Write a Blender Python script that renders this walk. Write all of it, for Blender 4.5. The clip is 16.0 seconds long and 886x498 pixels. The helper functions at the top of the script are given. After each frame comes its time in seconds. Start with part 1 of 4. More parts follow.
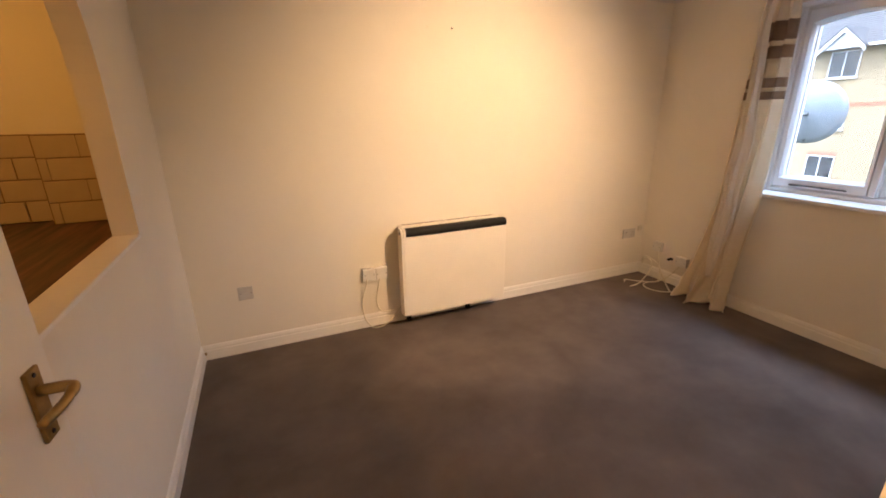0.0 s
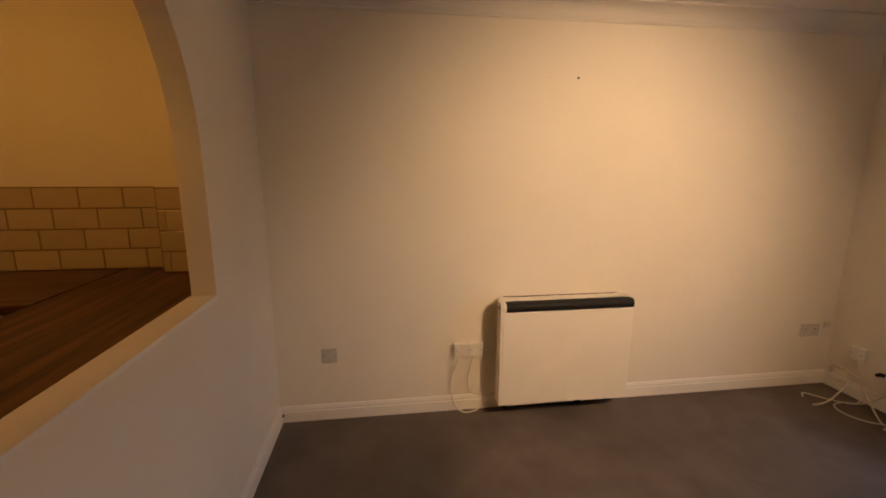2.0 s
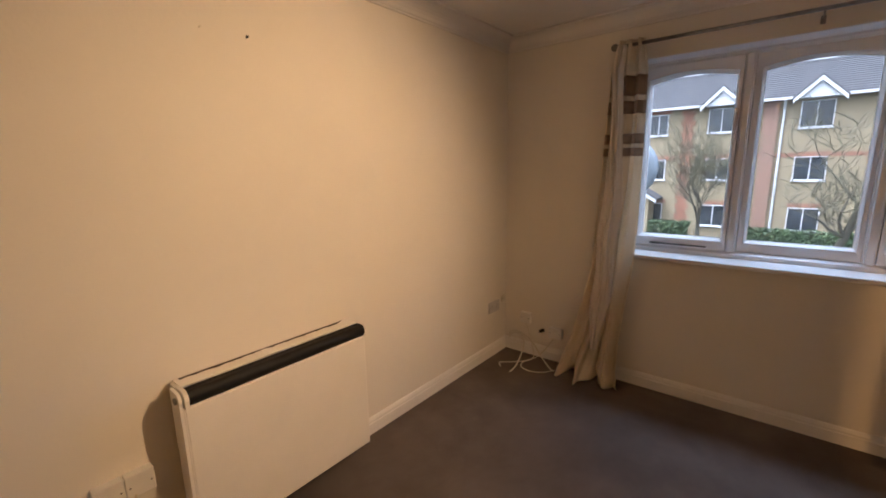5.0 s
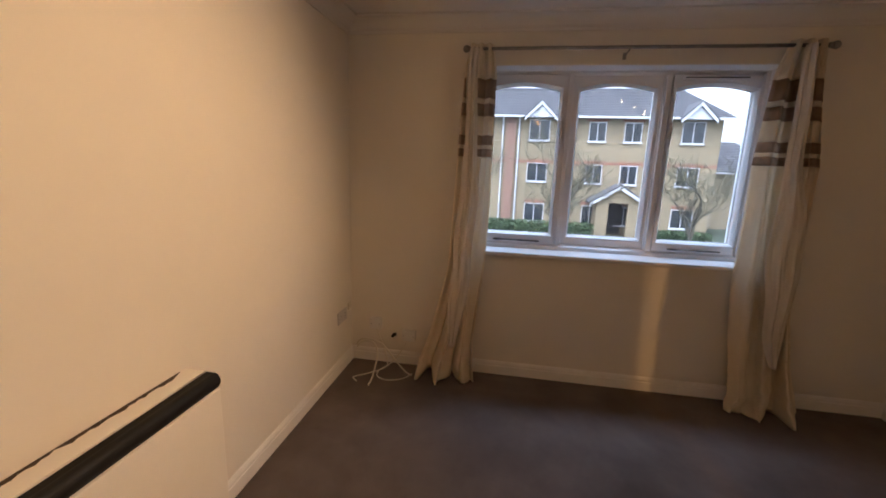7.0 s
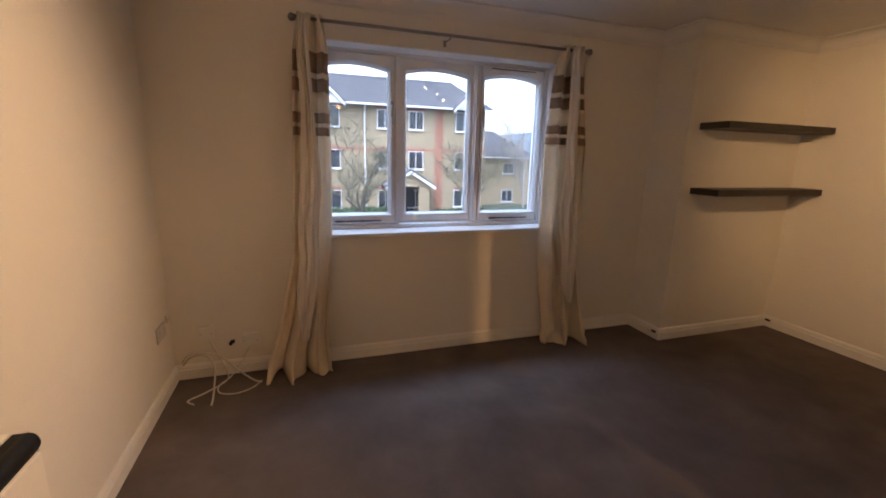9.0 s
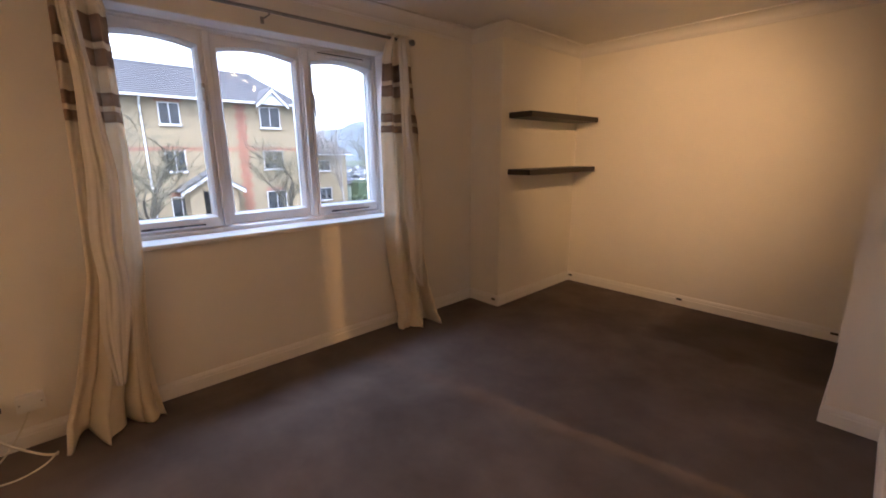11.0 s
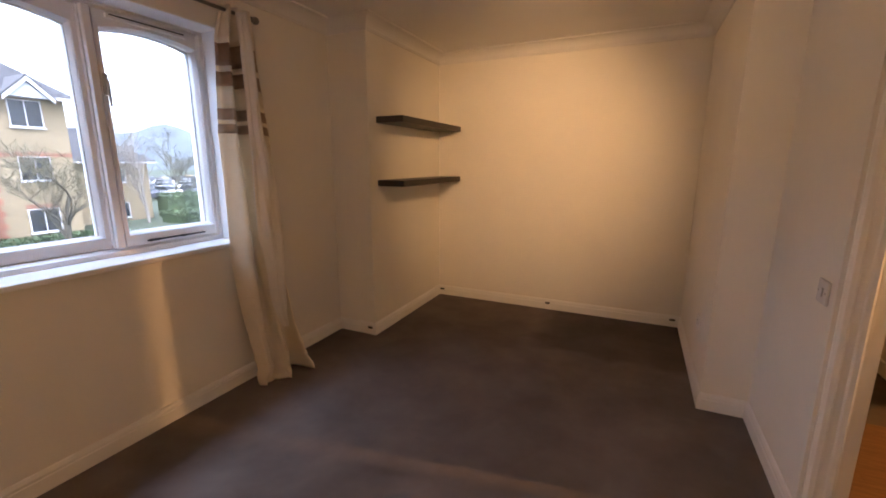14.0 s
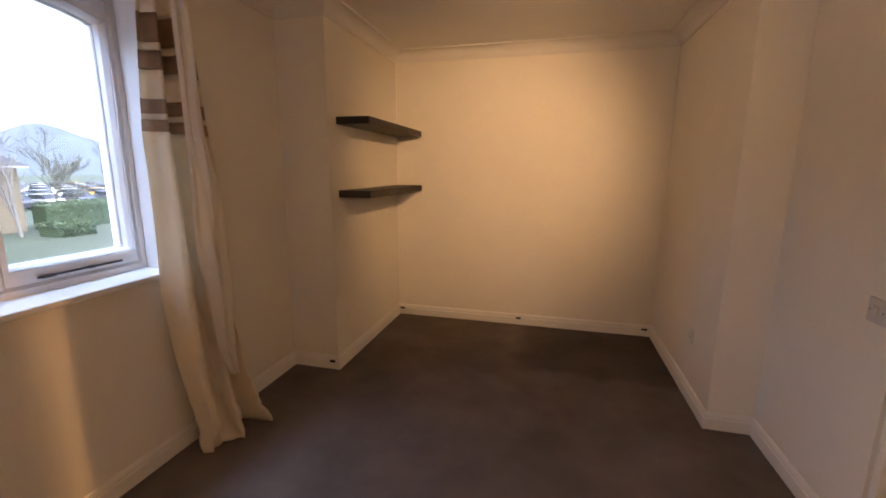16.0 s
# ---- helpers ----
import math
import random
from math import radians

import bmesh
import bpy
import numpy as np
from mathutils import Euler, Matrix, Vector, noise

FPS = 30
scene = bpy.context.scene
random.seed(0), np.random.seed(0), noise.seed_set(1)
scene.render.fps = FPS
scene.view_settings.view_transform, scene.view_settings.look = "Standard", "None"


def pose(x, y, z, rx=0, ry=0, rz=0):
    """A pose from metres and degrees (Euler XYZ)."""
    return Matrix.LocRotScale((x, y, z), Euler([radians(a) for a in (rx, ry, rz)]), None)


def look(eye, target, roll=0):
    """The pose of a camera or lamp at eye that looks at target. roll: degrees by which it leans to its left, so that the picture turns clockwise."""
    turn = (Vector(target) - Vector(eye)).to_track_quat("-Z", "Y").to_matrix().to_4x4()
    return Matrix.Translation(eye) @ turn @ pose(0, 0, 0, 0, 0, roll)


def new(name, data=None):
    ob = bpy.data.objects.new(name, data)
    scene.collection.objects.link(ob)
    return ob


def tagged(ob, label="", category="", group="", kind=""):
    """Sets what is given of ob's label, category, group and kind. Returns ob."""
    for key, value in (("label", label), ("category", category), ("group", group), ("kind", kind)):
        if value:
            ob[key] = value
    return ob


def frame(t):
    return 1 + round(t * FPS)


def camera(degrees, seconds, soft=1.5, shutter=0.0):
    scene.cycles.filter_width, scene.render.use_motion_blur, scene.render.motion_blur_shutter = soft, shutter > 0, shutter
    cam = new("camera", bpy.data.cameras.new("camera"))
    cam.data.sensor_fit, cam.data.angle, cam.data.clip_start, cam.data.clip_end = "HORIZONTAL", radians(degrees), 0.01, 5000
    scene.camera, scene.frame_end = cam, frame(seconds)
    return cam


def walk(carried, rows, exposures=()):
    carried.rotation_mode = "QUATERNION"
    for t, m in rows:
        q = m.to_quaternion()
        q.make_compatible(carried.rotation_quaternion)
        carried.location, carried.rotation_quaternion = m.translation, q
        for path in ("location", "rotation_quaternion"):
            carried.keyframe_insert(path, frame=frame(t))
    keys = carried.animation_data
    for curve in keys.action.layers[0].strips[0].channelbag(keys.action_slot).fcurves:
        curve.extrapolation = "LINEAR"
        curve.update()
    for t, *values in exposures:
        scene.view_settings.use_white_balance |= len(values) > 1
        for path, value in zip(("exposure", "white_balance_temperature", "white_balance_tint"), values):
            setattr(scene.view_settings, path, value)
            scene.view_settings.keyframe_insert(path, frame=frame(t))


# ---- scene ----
cam = camera(93.7, 16.0, soft=1.8)
PATH = [
    (0, (0.157, 0.220, 1.431), (0.909, 1.971, 0.824), -0.84),
    (0.5, (0.269, 0.245, 1.423), (0.782, 2.116, 0.935), -2.0),
    (1, (0.269, 0.37, 1.459), (0.582, 2.296, 1.02), -1.4),
    (1.5, (0.309, 0.493, 1.47), (0.576, 2.442, 1.111), -1.2),
    (2, (0.323, 0.578, 1.47), (0.583, 2.524, 1.091), 0.1),
    (2.5, (0.312, 0.617, 1.483), (0.758, 2.529, 1.098), -0.2),
    (3, (0.35, 0.676, 1.492), (0.963, 2.549, 1.147), -0.4),
    (3.5, (0.417, 0.756, 1.494), (1.227, 2.542, 1.102), -0.1),
    (4, (0.447, 0.924, 1.485), (1.633, 2.489, 1.109), -0.6),
    (4.5, (0.45, 1.086, 1.455), (1.791, 2.509, 1.033), -1.2),
    (5, (0.533, 1.237, 1.46), (2.046, 2.487, 1.076), -1.1),
    (7.5, (0.569, 1.885, 1.463), (2.52, 1.927, 1.026), 1.4),
    (8, (0.562, 2.0, 1.431), (2.489, 1.761, 0.954), -0.0),
    (8.5, (0.573, 2.106, 1.419), (2.455, 1.657, 0.915), 0.1),
    (9, (0.582, 2.088, 1.408), (2.433, 1.47, 0.972), 1.4),
    (9.5, (0.633, 2.096, 1.405), (2.414, 1.312, 0.939), 2.0),
    (10, (0.695, 2.186, 1.383), (2.339, 1.151, 0.904), 0.7),
    (12.5, (0.715, 2.229, 1.338), (1.988, 0.744, 0.92), -0.1),
    (13, (0.866, 2.127, 1.333), (2.073, 0.589, 0.91), 0.2),
    (13.5, (1.008, 2.045, 1.346), (2.134, 0.445, 0.933), 1.4),
    (14, (1.187, 2.041, 1.348), (2.012, 0.265, 0.944), -0.0),
    (14.5, (1.319, 2.035, 1.346), (1.946, 0.175, 0.963), 0.7),
    (15, (1.424, 1.958, 1.336), (1.97, 0.074, 0.945), 0.6),
    (15.5, (1.498, 1.887, 1.336), (1.962, -0.018, 0.943), 1.4),
    (16, (1.635, 1.836, 1.358), (2.127, -0.066, 0.984), 0.3),
]
EXPOSURE = [(t, stops, kelvin, tint) for t, stops, kelvin, tint in ((0, 3.53, 5500, 12), (0.6, 3.33, 5600, 12), (1.5, 2.90, 5700, 13), (3.5, 2.68, 5650, 13), (5.2, 2.58, 5500, 13), (7.5, 2.56, 5400, 14), (8.5, 2.68, 5350, 15), (9.5, 2.80, 5350, 16), (10.2, 2.88, 5400, 17), (12.5, 3.23, 5550, 18), (16, 3.18, 5600, 18))]
walk(cam, [(t, look(eye, target, roll)) for t, eye, target, roll in PATH], EXPOSURE)

# ---- light ----
SUN_ELEV, SUN_ROT = radians(63), radians(-53)
world = bpy.data.worlds.new("overcast_sky")
scene.world = world
world.use_nodes = True
wn, wl = world.node_tree.nodes, world.node_tree.links
sky = wn.new("ShaderNodeTexSky")
sky.sky_type = "NISHITA"
sky.sun_disc = False
sky.sun_elevation, sky.sun_rotation = SUN_ELEV, SUN_ROT
sky.dust_density, sky.air_density = 4.0, 1.0
grey = wn.new("ShaderNodeHueSaturation")
grey.inputs["Saturation"].default_value = 0.30
wl.new(sky.outputs[0], grey.inputs["Color"])
wl.new(grey.outputs[0], wn["Background"].inputs[0])
wn["Background"].inputs[1].default_value = 0.15
sun = new("sun", bpy.data.lights.new("sun", "SUN"))
sun.data.energy, sun.data.angle, sun.data.color = 0.7, radians(30), (1, 0.97, 0.94)
sun.matrix_world = look((0, 0, 30), (12, -9, 0))

WARM = (1.0, 0.595, 0.265)
BEAM = [88, 74, 90]
TINTS = [WARM, (1.0, 0.555, 0.20), WARM]
SPOTS = [((1.83, 0.745, 2.147), (1.60, 2.9, 1.05)), ((1.31, 0.387, 2.10), (2.15, -1.77, 1.36)), ((1.62, 0.567, 2.13), (0.9, 1.3, 0.0))]
SPOT_W = [27.5, 16.5, 1.6]


def lamp(name, kind, at, watts, colour, radius=0.03, to=None, size=100, blend=1.0):
    ob = new(name, bpy.data.lights.new(name, kind))
    ob.data.energy, ob.data.color, ob.data.shadow_soft_size = watts, colour, radius
    if kind == "SPOT":
        ob.data.spot_size, ob.data.spot_blend = radians(size), blend
    ob.matrix_world = look(at, to) if to else pose(*at)
    return ob


for (at, to), w, beam, tint in zip(SPOTS, SPOT_W, BEAM, TINTS):
    at = Vector(at) + (Vector(to) - Vector(at)).normalized() * 0.04
    lamp("spot_bulb", "SPOT", at, w, tint, 0.02, to, beam, 1.0)
    lamp("spot_spill", "SPOT", at, w * 0.045, tint, 0.03, to, 160, 1.0)
lamp("hall_bulb", "SPOT", (-1.05, 0.03, 2.2), 20, (1.0, 0.5, 0.16), 0.015, (3.34, 0.82, 0.4), 60, 0.8)
lamp("hall_spill", "SPOT", (-1.05, 0.03, 2.2), 7.0, (1.0, 0.46, 0.09), 0.02, (-0.6, -0.2, 0), 165, 0.6)
lamp("kitchen_bulb", "SPOT", (-1.5, 1.45, 2.25), 4.2, (1.0, 0.41, 0.055), 0.05, (-1.25, 2.4, 0.95), 160, 0.8)

# unseen area lamp above the window outside, added to strengthen the sky's light indoors
day = new("window_sky_fill", bpy.data.lights.new("window_sky_fill", "AREA"))
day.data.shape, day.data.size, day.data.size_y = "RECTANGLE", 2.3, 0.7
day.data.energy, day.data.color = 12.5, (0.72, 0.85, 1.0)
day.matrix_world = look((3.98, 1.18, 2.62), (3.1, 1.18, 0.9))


# ---- materials ----
def mat(name, colour, rough=0.6, metal=0.0, vary=0.0, scale=8.0, bump=0.0, bump_scale=200.0, second=None, coat=0.0, stretch=None, spec=0.5, coords="Object", per_object=0.0):
    m = bpy.data.materials.new(name)
    m.use_nodes = True
    n, l = m.node_tree.nodes, m.node_tree.links
    b = n["Principled BSDF"]
    b.inputs["Base Color"].default_value = (*colour, 1)
    b.inputs["Roughness"].default_value = rough
    b.inputs["Metallic"].default_value = metal
    b.inputs["Specular IOR Level"].default_value = spec
    b.inputs["Coat Weight"].default_value = coat
    tc = n.new("ShaderNodeTexCoord")
    src = tc.outputs[coords]
    if stretch:
        mp = n.new("ShaderNodeMapping")
        mp.inputs["Scale"].default_value = stretch
        l.new(src, mp.inputs["Vector"])
        src = mp.outputs[0]
    if vary or second:
        t1 = n.new("ShaderNodeTexNoise")
        t1.inputs["Scale"].default_value = scale
        t1.inputs["Detail"].default_value = 6
        t1.inputs["Roughness"].default_value = 0.6
        l.new(src, t1.inputs["Vector"])
        ramp = n.new("ShaderNodeValToRGB")
        c2 = second or tuple(max(0, c * (1 - vary)) for c in colour)
        ramp.color_ramp.elements[0].position, ramp.color_ramp.elements[0].color = 0.35, (*c2, 1)
        ramp.color_ramp.elements[1].position, ramp.color_ramp.elements[1].color = 0.65, (*colour, 1)
        l.new(t1.outputs["Fac"], ramp.inputs[0])
        out = ramp.outputs[0]
        if per_object:
            info = n.new("ShaderNodeObjectInfo")
            mr = n.new("ShaderNodeMapRange")
            mr.inputs["To Min"].default_value, mr.inputs["To Max"].default_value = 1 - per_object, 1 + per_object
            l.new(info.outputs["Random"], mr.inputs["Value"])
            hs = n.new("ShaderNodeHueSaturation")
            l.new(mr.outputs[0], hs.inputs["Value"])
            l.new(out, hs.inputs["Color"])
            out = hs.outputs[0]
        l.new(out, b.inputs["Base Color"])
        rr = n.new("ShaderNodeMapRange")
        rr.inputs["To Min"].default_value, rr.inputs["To Max"].default_value = min(1, rough + 0.08), max(0.03, rough - 0.06)
        l.new(t1.outputs["Fac"], rr.inputs["Value"])
        l.new(rr.outputs[0], b.inputs["Roughness"])
    if bump:
        t2 = n.new("ShaderNodeTexNoise")
        t2.inputs["Scale"].default_value = bump_scale
        t2.inputs["Detail"].default_value = 4
        l.new(src, t2.inputs["Vector"])
        bp = n.new("ShaderNodeBump")
        bp.inputs["Strength"].default_value = bump
        bp.inputs["Distance"].default_value = 0.004
        l.new(t2.outputs["Fac"], bp.inputs["Height"])
        l.new(bp.outputs[0], b.inputs["Normal"])
    return m


PAINT = mat("wall_emulsion", (0.775, 0.729, 0.645), 0.75, vary=0.05, scale=1.3, bump=0.12, bump_scale=90)
CEIL = mat("ceiling_emulsion", (0.72, 0.69, 0.65), 0.85, vary=0.04, scale=2, bump=0.1, bump_scale=120)
GLOSS = mat("white_gloss_paint", (0.80, 0.77, 0.72), 0.32, vary=0.05, scale=5, bump=0.05, bump_scale=30)
CARPET = mat("grey_carpet", (0.168, 0.138, 0.126), 0.95, vary=0.24, scale=3.0, bump=0.9, bump_scale=420, spec=0.1)
nt = CARPET.node_tree
big, ramp2, mul = nt.nodes.new("ShaderNodeTexNoise"), nt.nodes.new("ShaderNodeMapRange"), nt.nodes.new("ShaderNodeHueSaturation")
big.inputs["Scale"].default_value, big.inputs["Detail"].default_value, big.inputs["Distortion"].default_value = 1.4, 7, 1.0
ramp2.inputs["From Min"].default_value, ramp2.inputs["From Max"].default_value = 0.3, 0.7
ramp2.inputs["To Min"].default_value, ramp2.inputs["To Max"].default_value = 0.82, 1.16
src = [l.from_socket for l in nt.links if l.to_node.name == "Principled BSDF" and l.to_socket.name == "Base Color"][0]
nt.links.new(nt.nodes["Texture Coordinate"].outputs["Object"], big.inputs["Vector"])
nt.links.new(big.outputs["Fac"], ramp2.inputs["Value"])
nt.links.new(ramp2.outputs[0], mul.inputs["Value"])
nt.links.new(src, mul.inputs["Color"])
nt.links.new(mul.outputs[0], nt.nodes["Principled BSDF"].inputs["Base Color"])
# darker patch with a wavering edge, towards the south wall and west side
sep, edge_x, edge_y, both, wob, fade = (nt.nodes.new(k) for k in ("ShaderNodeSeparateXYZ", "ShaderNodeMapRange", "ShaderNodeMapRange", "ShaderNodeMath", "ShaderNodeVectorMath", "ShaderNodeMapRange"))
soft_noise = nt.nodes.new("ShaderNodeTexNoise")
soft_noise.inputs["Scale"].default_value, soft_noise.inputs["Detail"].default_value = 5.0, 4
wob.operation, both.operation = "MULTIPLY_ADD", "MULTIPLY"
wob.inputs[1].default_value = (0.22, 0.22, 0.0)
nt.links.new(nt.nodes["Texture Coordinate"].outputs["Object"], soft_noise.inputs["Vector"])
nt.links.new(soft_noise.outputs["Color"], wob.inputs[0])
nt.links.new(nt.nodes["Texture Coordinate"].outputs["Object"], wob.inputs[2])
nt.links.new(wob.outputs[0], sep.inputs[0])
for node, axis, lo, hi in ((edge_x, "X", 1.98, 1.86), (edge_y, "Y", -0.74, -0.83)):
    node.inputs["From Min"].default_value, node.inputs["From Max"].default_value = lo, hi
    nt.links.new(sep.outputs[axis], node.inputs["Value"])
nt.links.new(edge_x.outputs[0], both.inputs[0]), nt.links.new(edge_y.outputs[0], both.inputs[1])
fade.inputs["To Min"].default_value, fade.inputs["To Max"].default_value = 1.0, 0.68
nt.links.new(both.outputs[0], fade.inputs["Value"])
patch_tone = nt.nodes.new("ShaderNodeHueSaturation")
nt.links.new(fade.outputs[0], patch_tone.inputs["Value"]), nt.links.new(mul.outputs[0], patch_tone.inputs["Color"])
nt.links.new(patch_tone.outputs[0], nt.nodes["Principled BSDF"].inputs["Base Color"])
UPVC = mat("white_upvc", (0.80, 0.80, 0.81), 0.3, vary=0.04, scale=6)
HEATER = mat("cream_enamel", (0.80, 0.76, 0.68), 0.38, vary=0.04, scale=4, bump=0.03, bump_scale=60)
BLACK = mat("black_plastic", (0.010, 0.010, 0.010), 0.55, vary=0.3, scale=20, spec=0.25)
PLASTIC = mat("white_plastic", (0.74, 0.72, 0.68), 0.35, vary=0.04, scale=20)
GREYPLATE = mat("greyed_white_plastic", (0.55, 0.53, 0.51), 0.4, vary=0.08, scale=20)
CABLE = mat("white_cable", (0.68, 0.63, 0.52), 0.5, vary=0.1, scale=30)
BRASS = mat("antique_brass", (0.42, 0.29, 0.11), 0.35, 1.0, vary=0.35, scale=25)
STEEL = mat("brushed_steel", (0.30, 0.29, 0.28), 0.35, 1.0, vary=0.2, scale=30)
DARKMETAL = mat("dark_metal", (0.05, 0.05, 0.05), 0.4, 0.8, vary=0.2, scale=30)
WENGE = mat("black_brown_veneer", (0.022, 0.015, 0.013), 0.45, second=(0.010, 0.008, 0.007), scale=10, stretch=(8, 1, 8), bump=0.1, bump_scale=60)
WORKTOP = mat("dark_wood_worktop", (0.14, 0.052, 0.019), 0.42, second=(0.014, 0.007, 0.004), scale=3.2, stretch=(9, 0.5, 4))
WORKTOP2 = mat("dark_wood_worktop_across", (0.14, 0.052, 0.019), 0.35, second=(0.014, 0.007, 0.004), scale=3.2, stretch=(0.5, 9, 4))
TILE = mat("cream_ceramic_tile", (0.50, 0.41, 0.28), 0.22, vary=0.08, scale=7, per_object=0.06)
GROUT = mat("brown_grout", (0.24, 0.15, 0.085), 0.9, vary=0.2, scale=40)
LAMINATE = mat("oak_laminate", (0.25, 0.135, 0.056), 0.45, second=(0.17, 0.09, 0.037), scale=7, stretch=(0.8, 9, 1))
CABINET = mat("cream_cabinet", (0.75, 0.70, 0.58), 0.4, vary=0.04, scale=5)
BRICK = mat("yellow_stock_brick", (0.225, 0.183, 0.112), 0.9, second=(0.175, 0.14, 0.086), scale=5.0, bump=0.4, bump_scale=12)
REDBRICK = mat("red_brick", (0.215, 0.098, 0.06), 0.9, second=(0.17, 0.08, 0.05), scale=6.0, bump=0.4, bump_scale=12)
PIERBRICK = mat("brown_brick", (0.20, 0.118, 0.083), 0.9, second=(0.155, 0.092, 0.066), scale=6.0, bump=0.4, bump_scale=12)


def coursed(m, pale, dark, mortar):
    """Give a brick material its courses, at the size of real bricks, on walls that face x."""
    n, l = m.node_tree.nodes, m.node_tree.links
    sep, com, bt, mul = n.new("ShaderNodeSeparateXYZ"), n.new("ShaderNodeCombineXYZ"), n.new("ShaderNodeTexBrick"), n.new("ShaderNodeMixRGB")
    base = [k.from_socket for k in l if k.to_socket.name == "Base Color"][0]
    l.new(n["Texture Coordinate"].outputs["Object"], sep.inputs[0])
    l.new(sep.outputs["Y"], com.inputs["X"]), l.new(sep.outputs["Z"], com.inputs["Y"]), l.new(com.outputs[0], bt.inputs["Vector"])
    bt.inputs["Color1"].default_value, bt.inputs["Color2"].default_value, bt.inputs["Mortar"].default_value = (*pale, 1), (*dark, 1), (*mortar, 1)
    bt.inputs["Scale"].default_value, bt.inputs["Brick Width"].default_value, bt.inputs["Row Height"].default_value, bt.inputs["Mortar Size"].default_value = 1.0, 0.225, 0.075, 0.006
    mul.blend_type = "MULTIPLY"
    mul.inputs[0].default_value = 1.0
    l.new(base, mul.inputs[1]), l.new(bt.outputs["Color"], mul.inputs[2])
    l.new(mul.outputs[0], n["Principled BSDF"].inputs["Base Color"])


coursed(BRICK, (1.1, 1.08, 1.04), (0.82, 0.80, 0.80), (1.05, 1.1, 1.2))
coursed(REDBRICK, (1.12, 1.08, 1.0), (0.8, 0.82, 0.85), (0.95, 1.0, 1.05))
ROOFTILE = mat("grey_roof_tile", (0.085, 0.085, 0.092), 0.8, second=(0.055, 0.055, 0.06), scale=4.0, spec=0.2, bump=0.4, bump_scale=8)
EXTWHITE = mat("white_fascia", (0.47, 0.48, 0.50), 0.4, vary=0.08, scale=3)
BARK = mat("wet_bark", (0.065, 0.058, 0.042), 0.9, second=(0.045, 0.042, 0.028), scale=12, bump=0.6, bump_scale=40)
TWIG = mat("lichened_twig", (0.095, 0.088, 0.05), 0.9, second=(0.065, 0.06, 0.036), scale=5)
BIRCH = mat("pale_birch_bark", (0.26, 0.24, 0.21), 0.8, second=(0.12, 0.11, 0.10), scale=8, stretch=(1, 1, 4))
LEAF = mat("hedge_leaf", (0.055, 0.085, 0.035), 0.6, second=(0.03, 0.05, 0.02), scale=2.0, spec=0.3)
GRASS = mat("winter_grass", (0.033, 0.045, 0.024), 0.95, second=(0.022, 0.031, 0.016), scale=0.6, bump=0.6, bump_scale=6)
ASPHALT = mat("wet_asphalt", (0.06, 0.06, 0.062), 0.6, vary=0.3, scale=1.5, bump=0.3, bump_scale=40)
CONCRETE = mat("pavement_concrete", (0.28, 0.27, 0.25), 0.85, vary=0.2, scale=2, bump=0.3, bump_scale=30)
HILLWOOD = mat("far_wooded_hill", (0.06, 0.075, 0.09), 1.0, second=(0.043, 0.055, 0.067), scale=0.05)


def glass_mat(name):
    """Clear pane; its thin rain and dust film scatters daylight and adds outdoor haze."""
    m = bpy.data.materials.new(name)
    m.use_nodes = True
    n, l = m.node_tree.nodes, m.node_tree.links
    n.remove(n["Principled BSDF"])
    clear, gloss, mix, fr = n.new("ShaderNodeBsdfTransparent"), n.new("ShaderNodeBsdfGlossy"), n.new("ShaderNodeMixShader"), n.new("ShaderNodeFresnel")
    film, wet, tc = n.new("ShaderNodeBsdfTranslucent"), n.new("ShaderNodeMixShader"), n.new("ShaderNodeTexCoord")
    cloud, rc = n.new("ShaderNodeTexNoise"), n.new("ShaderNodeMapRange")
    clear.inputs[0].default_value = (0.95, 0.965, 0.97, 1)
    film.inputs[0].default_value = (0.92, 0.95, 1.0, 1)
    gloss.inputs["Roughness"].default_value = 0.0
    fr.inputs["IOR"].default_value = 1.5
    cloud.inputs["Scale"].default_value, cloud.inputs["Detail"].default_value = 6, 6
    rc.inputs["From Min"].default_value, rc.inputs["From Max"].default_value, rc.inputs["To Min"].default_value, rc.inputs["To Max"].default_value = 0.3, 0.7, 0.0015, 0.008
    l.new(tc.outputs["Object"], cloud.inputs["Vector"])
    l.new(cloud.outputs["Fac"], rc.inputs["Value"])
    l.new(rc.outputs[0], wet.inputs[0]), l.new(clear.outputs[0], wet.inputs[1]), l.new(film.outputs[0], wet.inputs[2])
    l.new(fr.outputs[0], mix.inputs[0]), l.new(wet.outputs[0], mix.inputs[1]), l.new(gloss.outputs[0], mix.inputs[2])
    l.new(mix.outputs[0], n["Material Output"].inputs[0])
    return m


GLASS = glass_mat("window_glass")
DARKGLASS = mat("far_window_glass", (0.035, 0.042, 0.05), 0.15, vary=0.7, scale=0.9, spec=0.5)


def cloth(name, colour, second, through_share, scale=30):
    m = mat(name, colour, 0.9, second=second, scale=scale, bump=0.25, bump_scale=500, spec=0.15)
    n, l = m.node_tree.nodes, m.node_tree.links
    tr, mix = n.new("ShaderNodeBsdfTranslucent"), n.new("ShaderNodeMixShader")
    tr.inputs[0].default_value = (*(0.45 * c + 0.55 * k for c, k in zip(colour, (0.95, 0.84, 0.70))), 1)
    mix.inputs[0].default_value = through_share
    l.new(n["Principled BSDF"].outputs[0], mix.inputs[1]), l.new(tr.outputs[0], mix.inputs[2])
    l.new(mix.outputs[0], n["Material Output"].inputs[0])
    return m


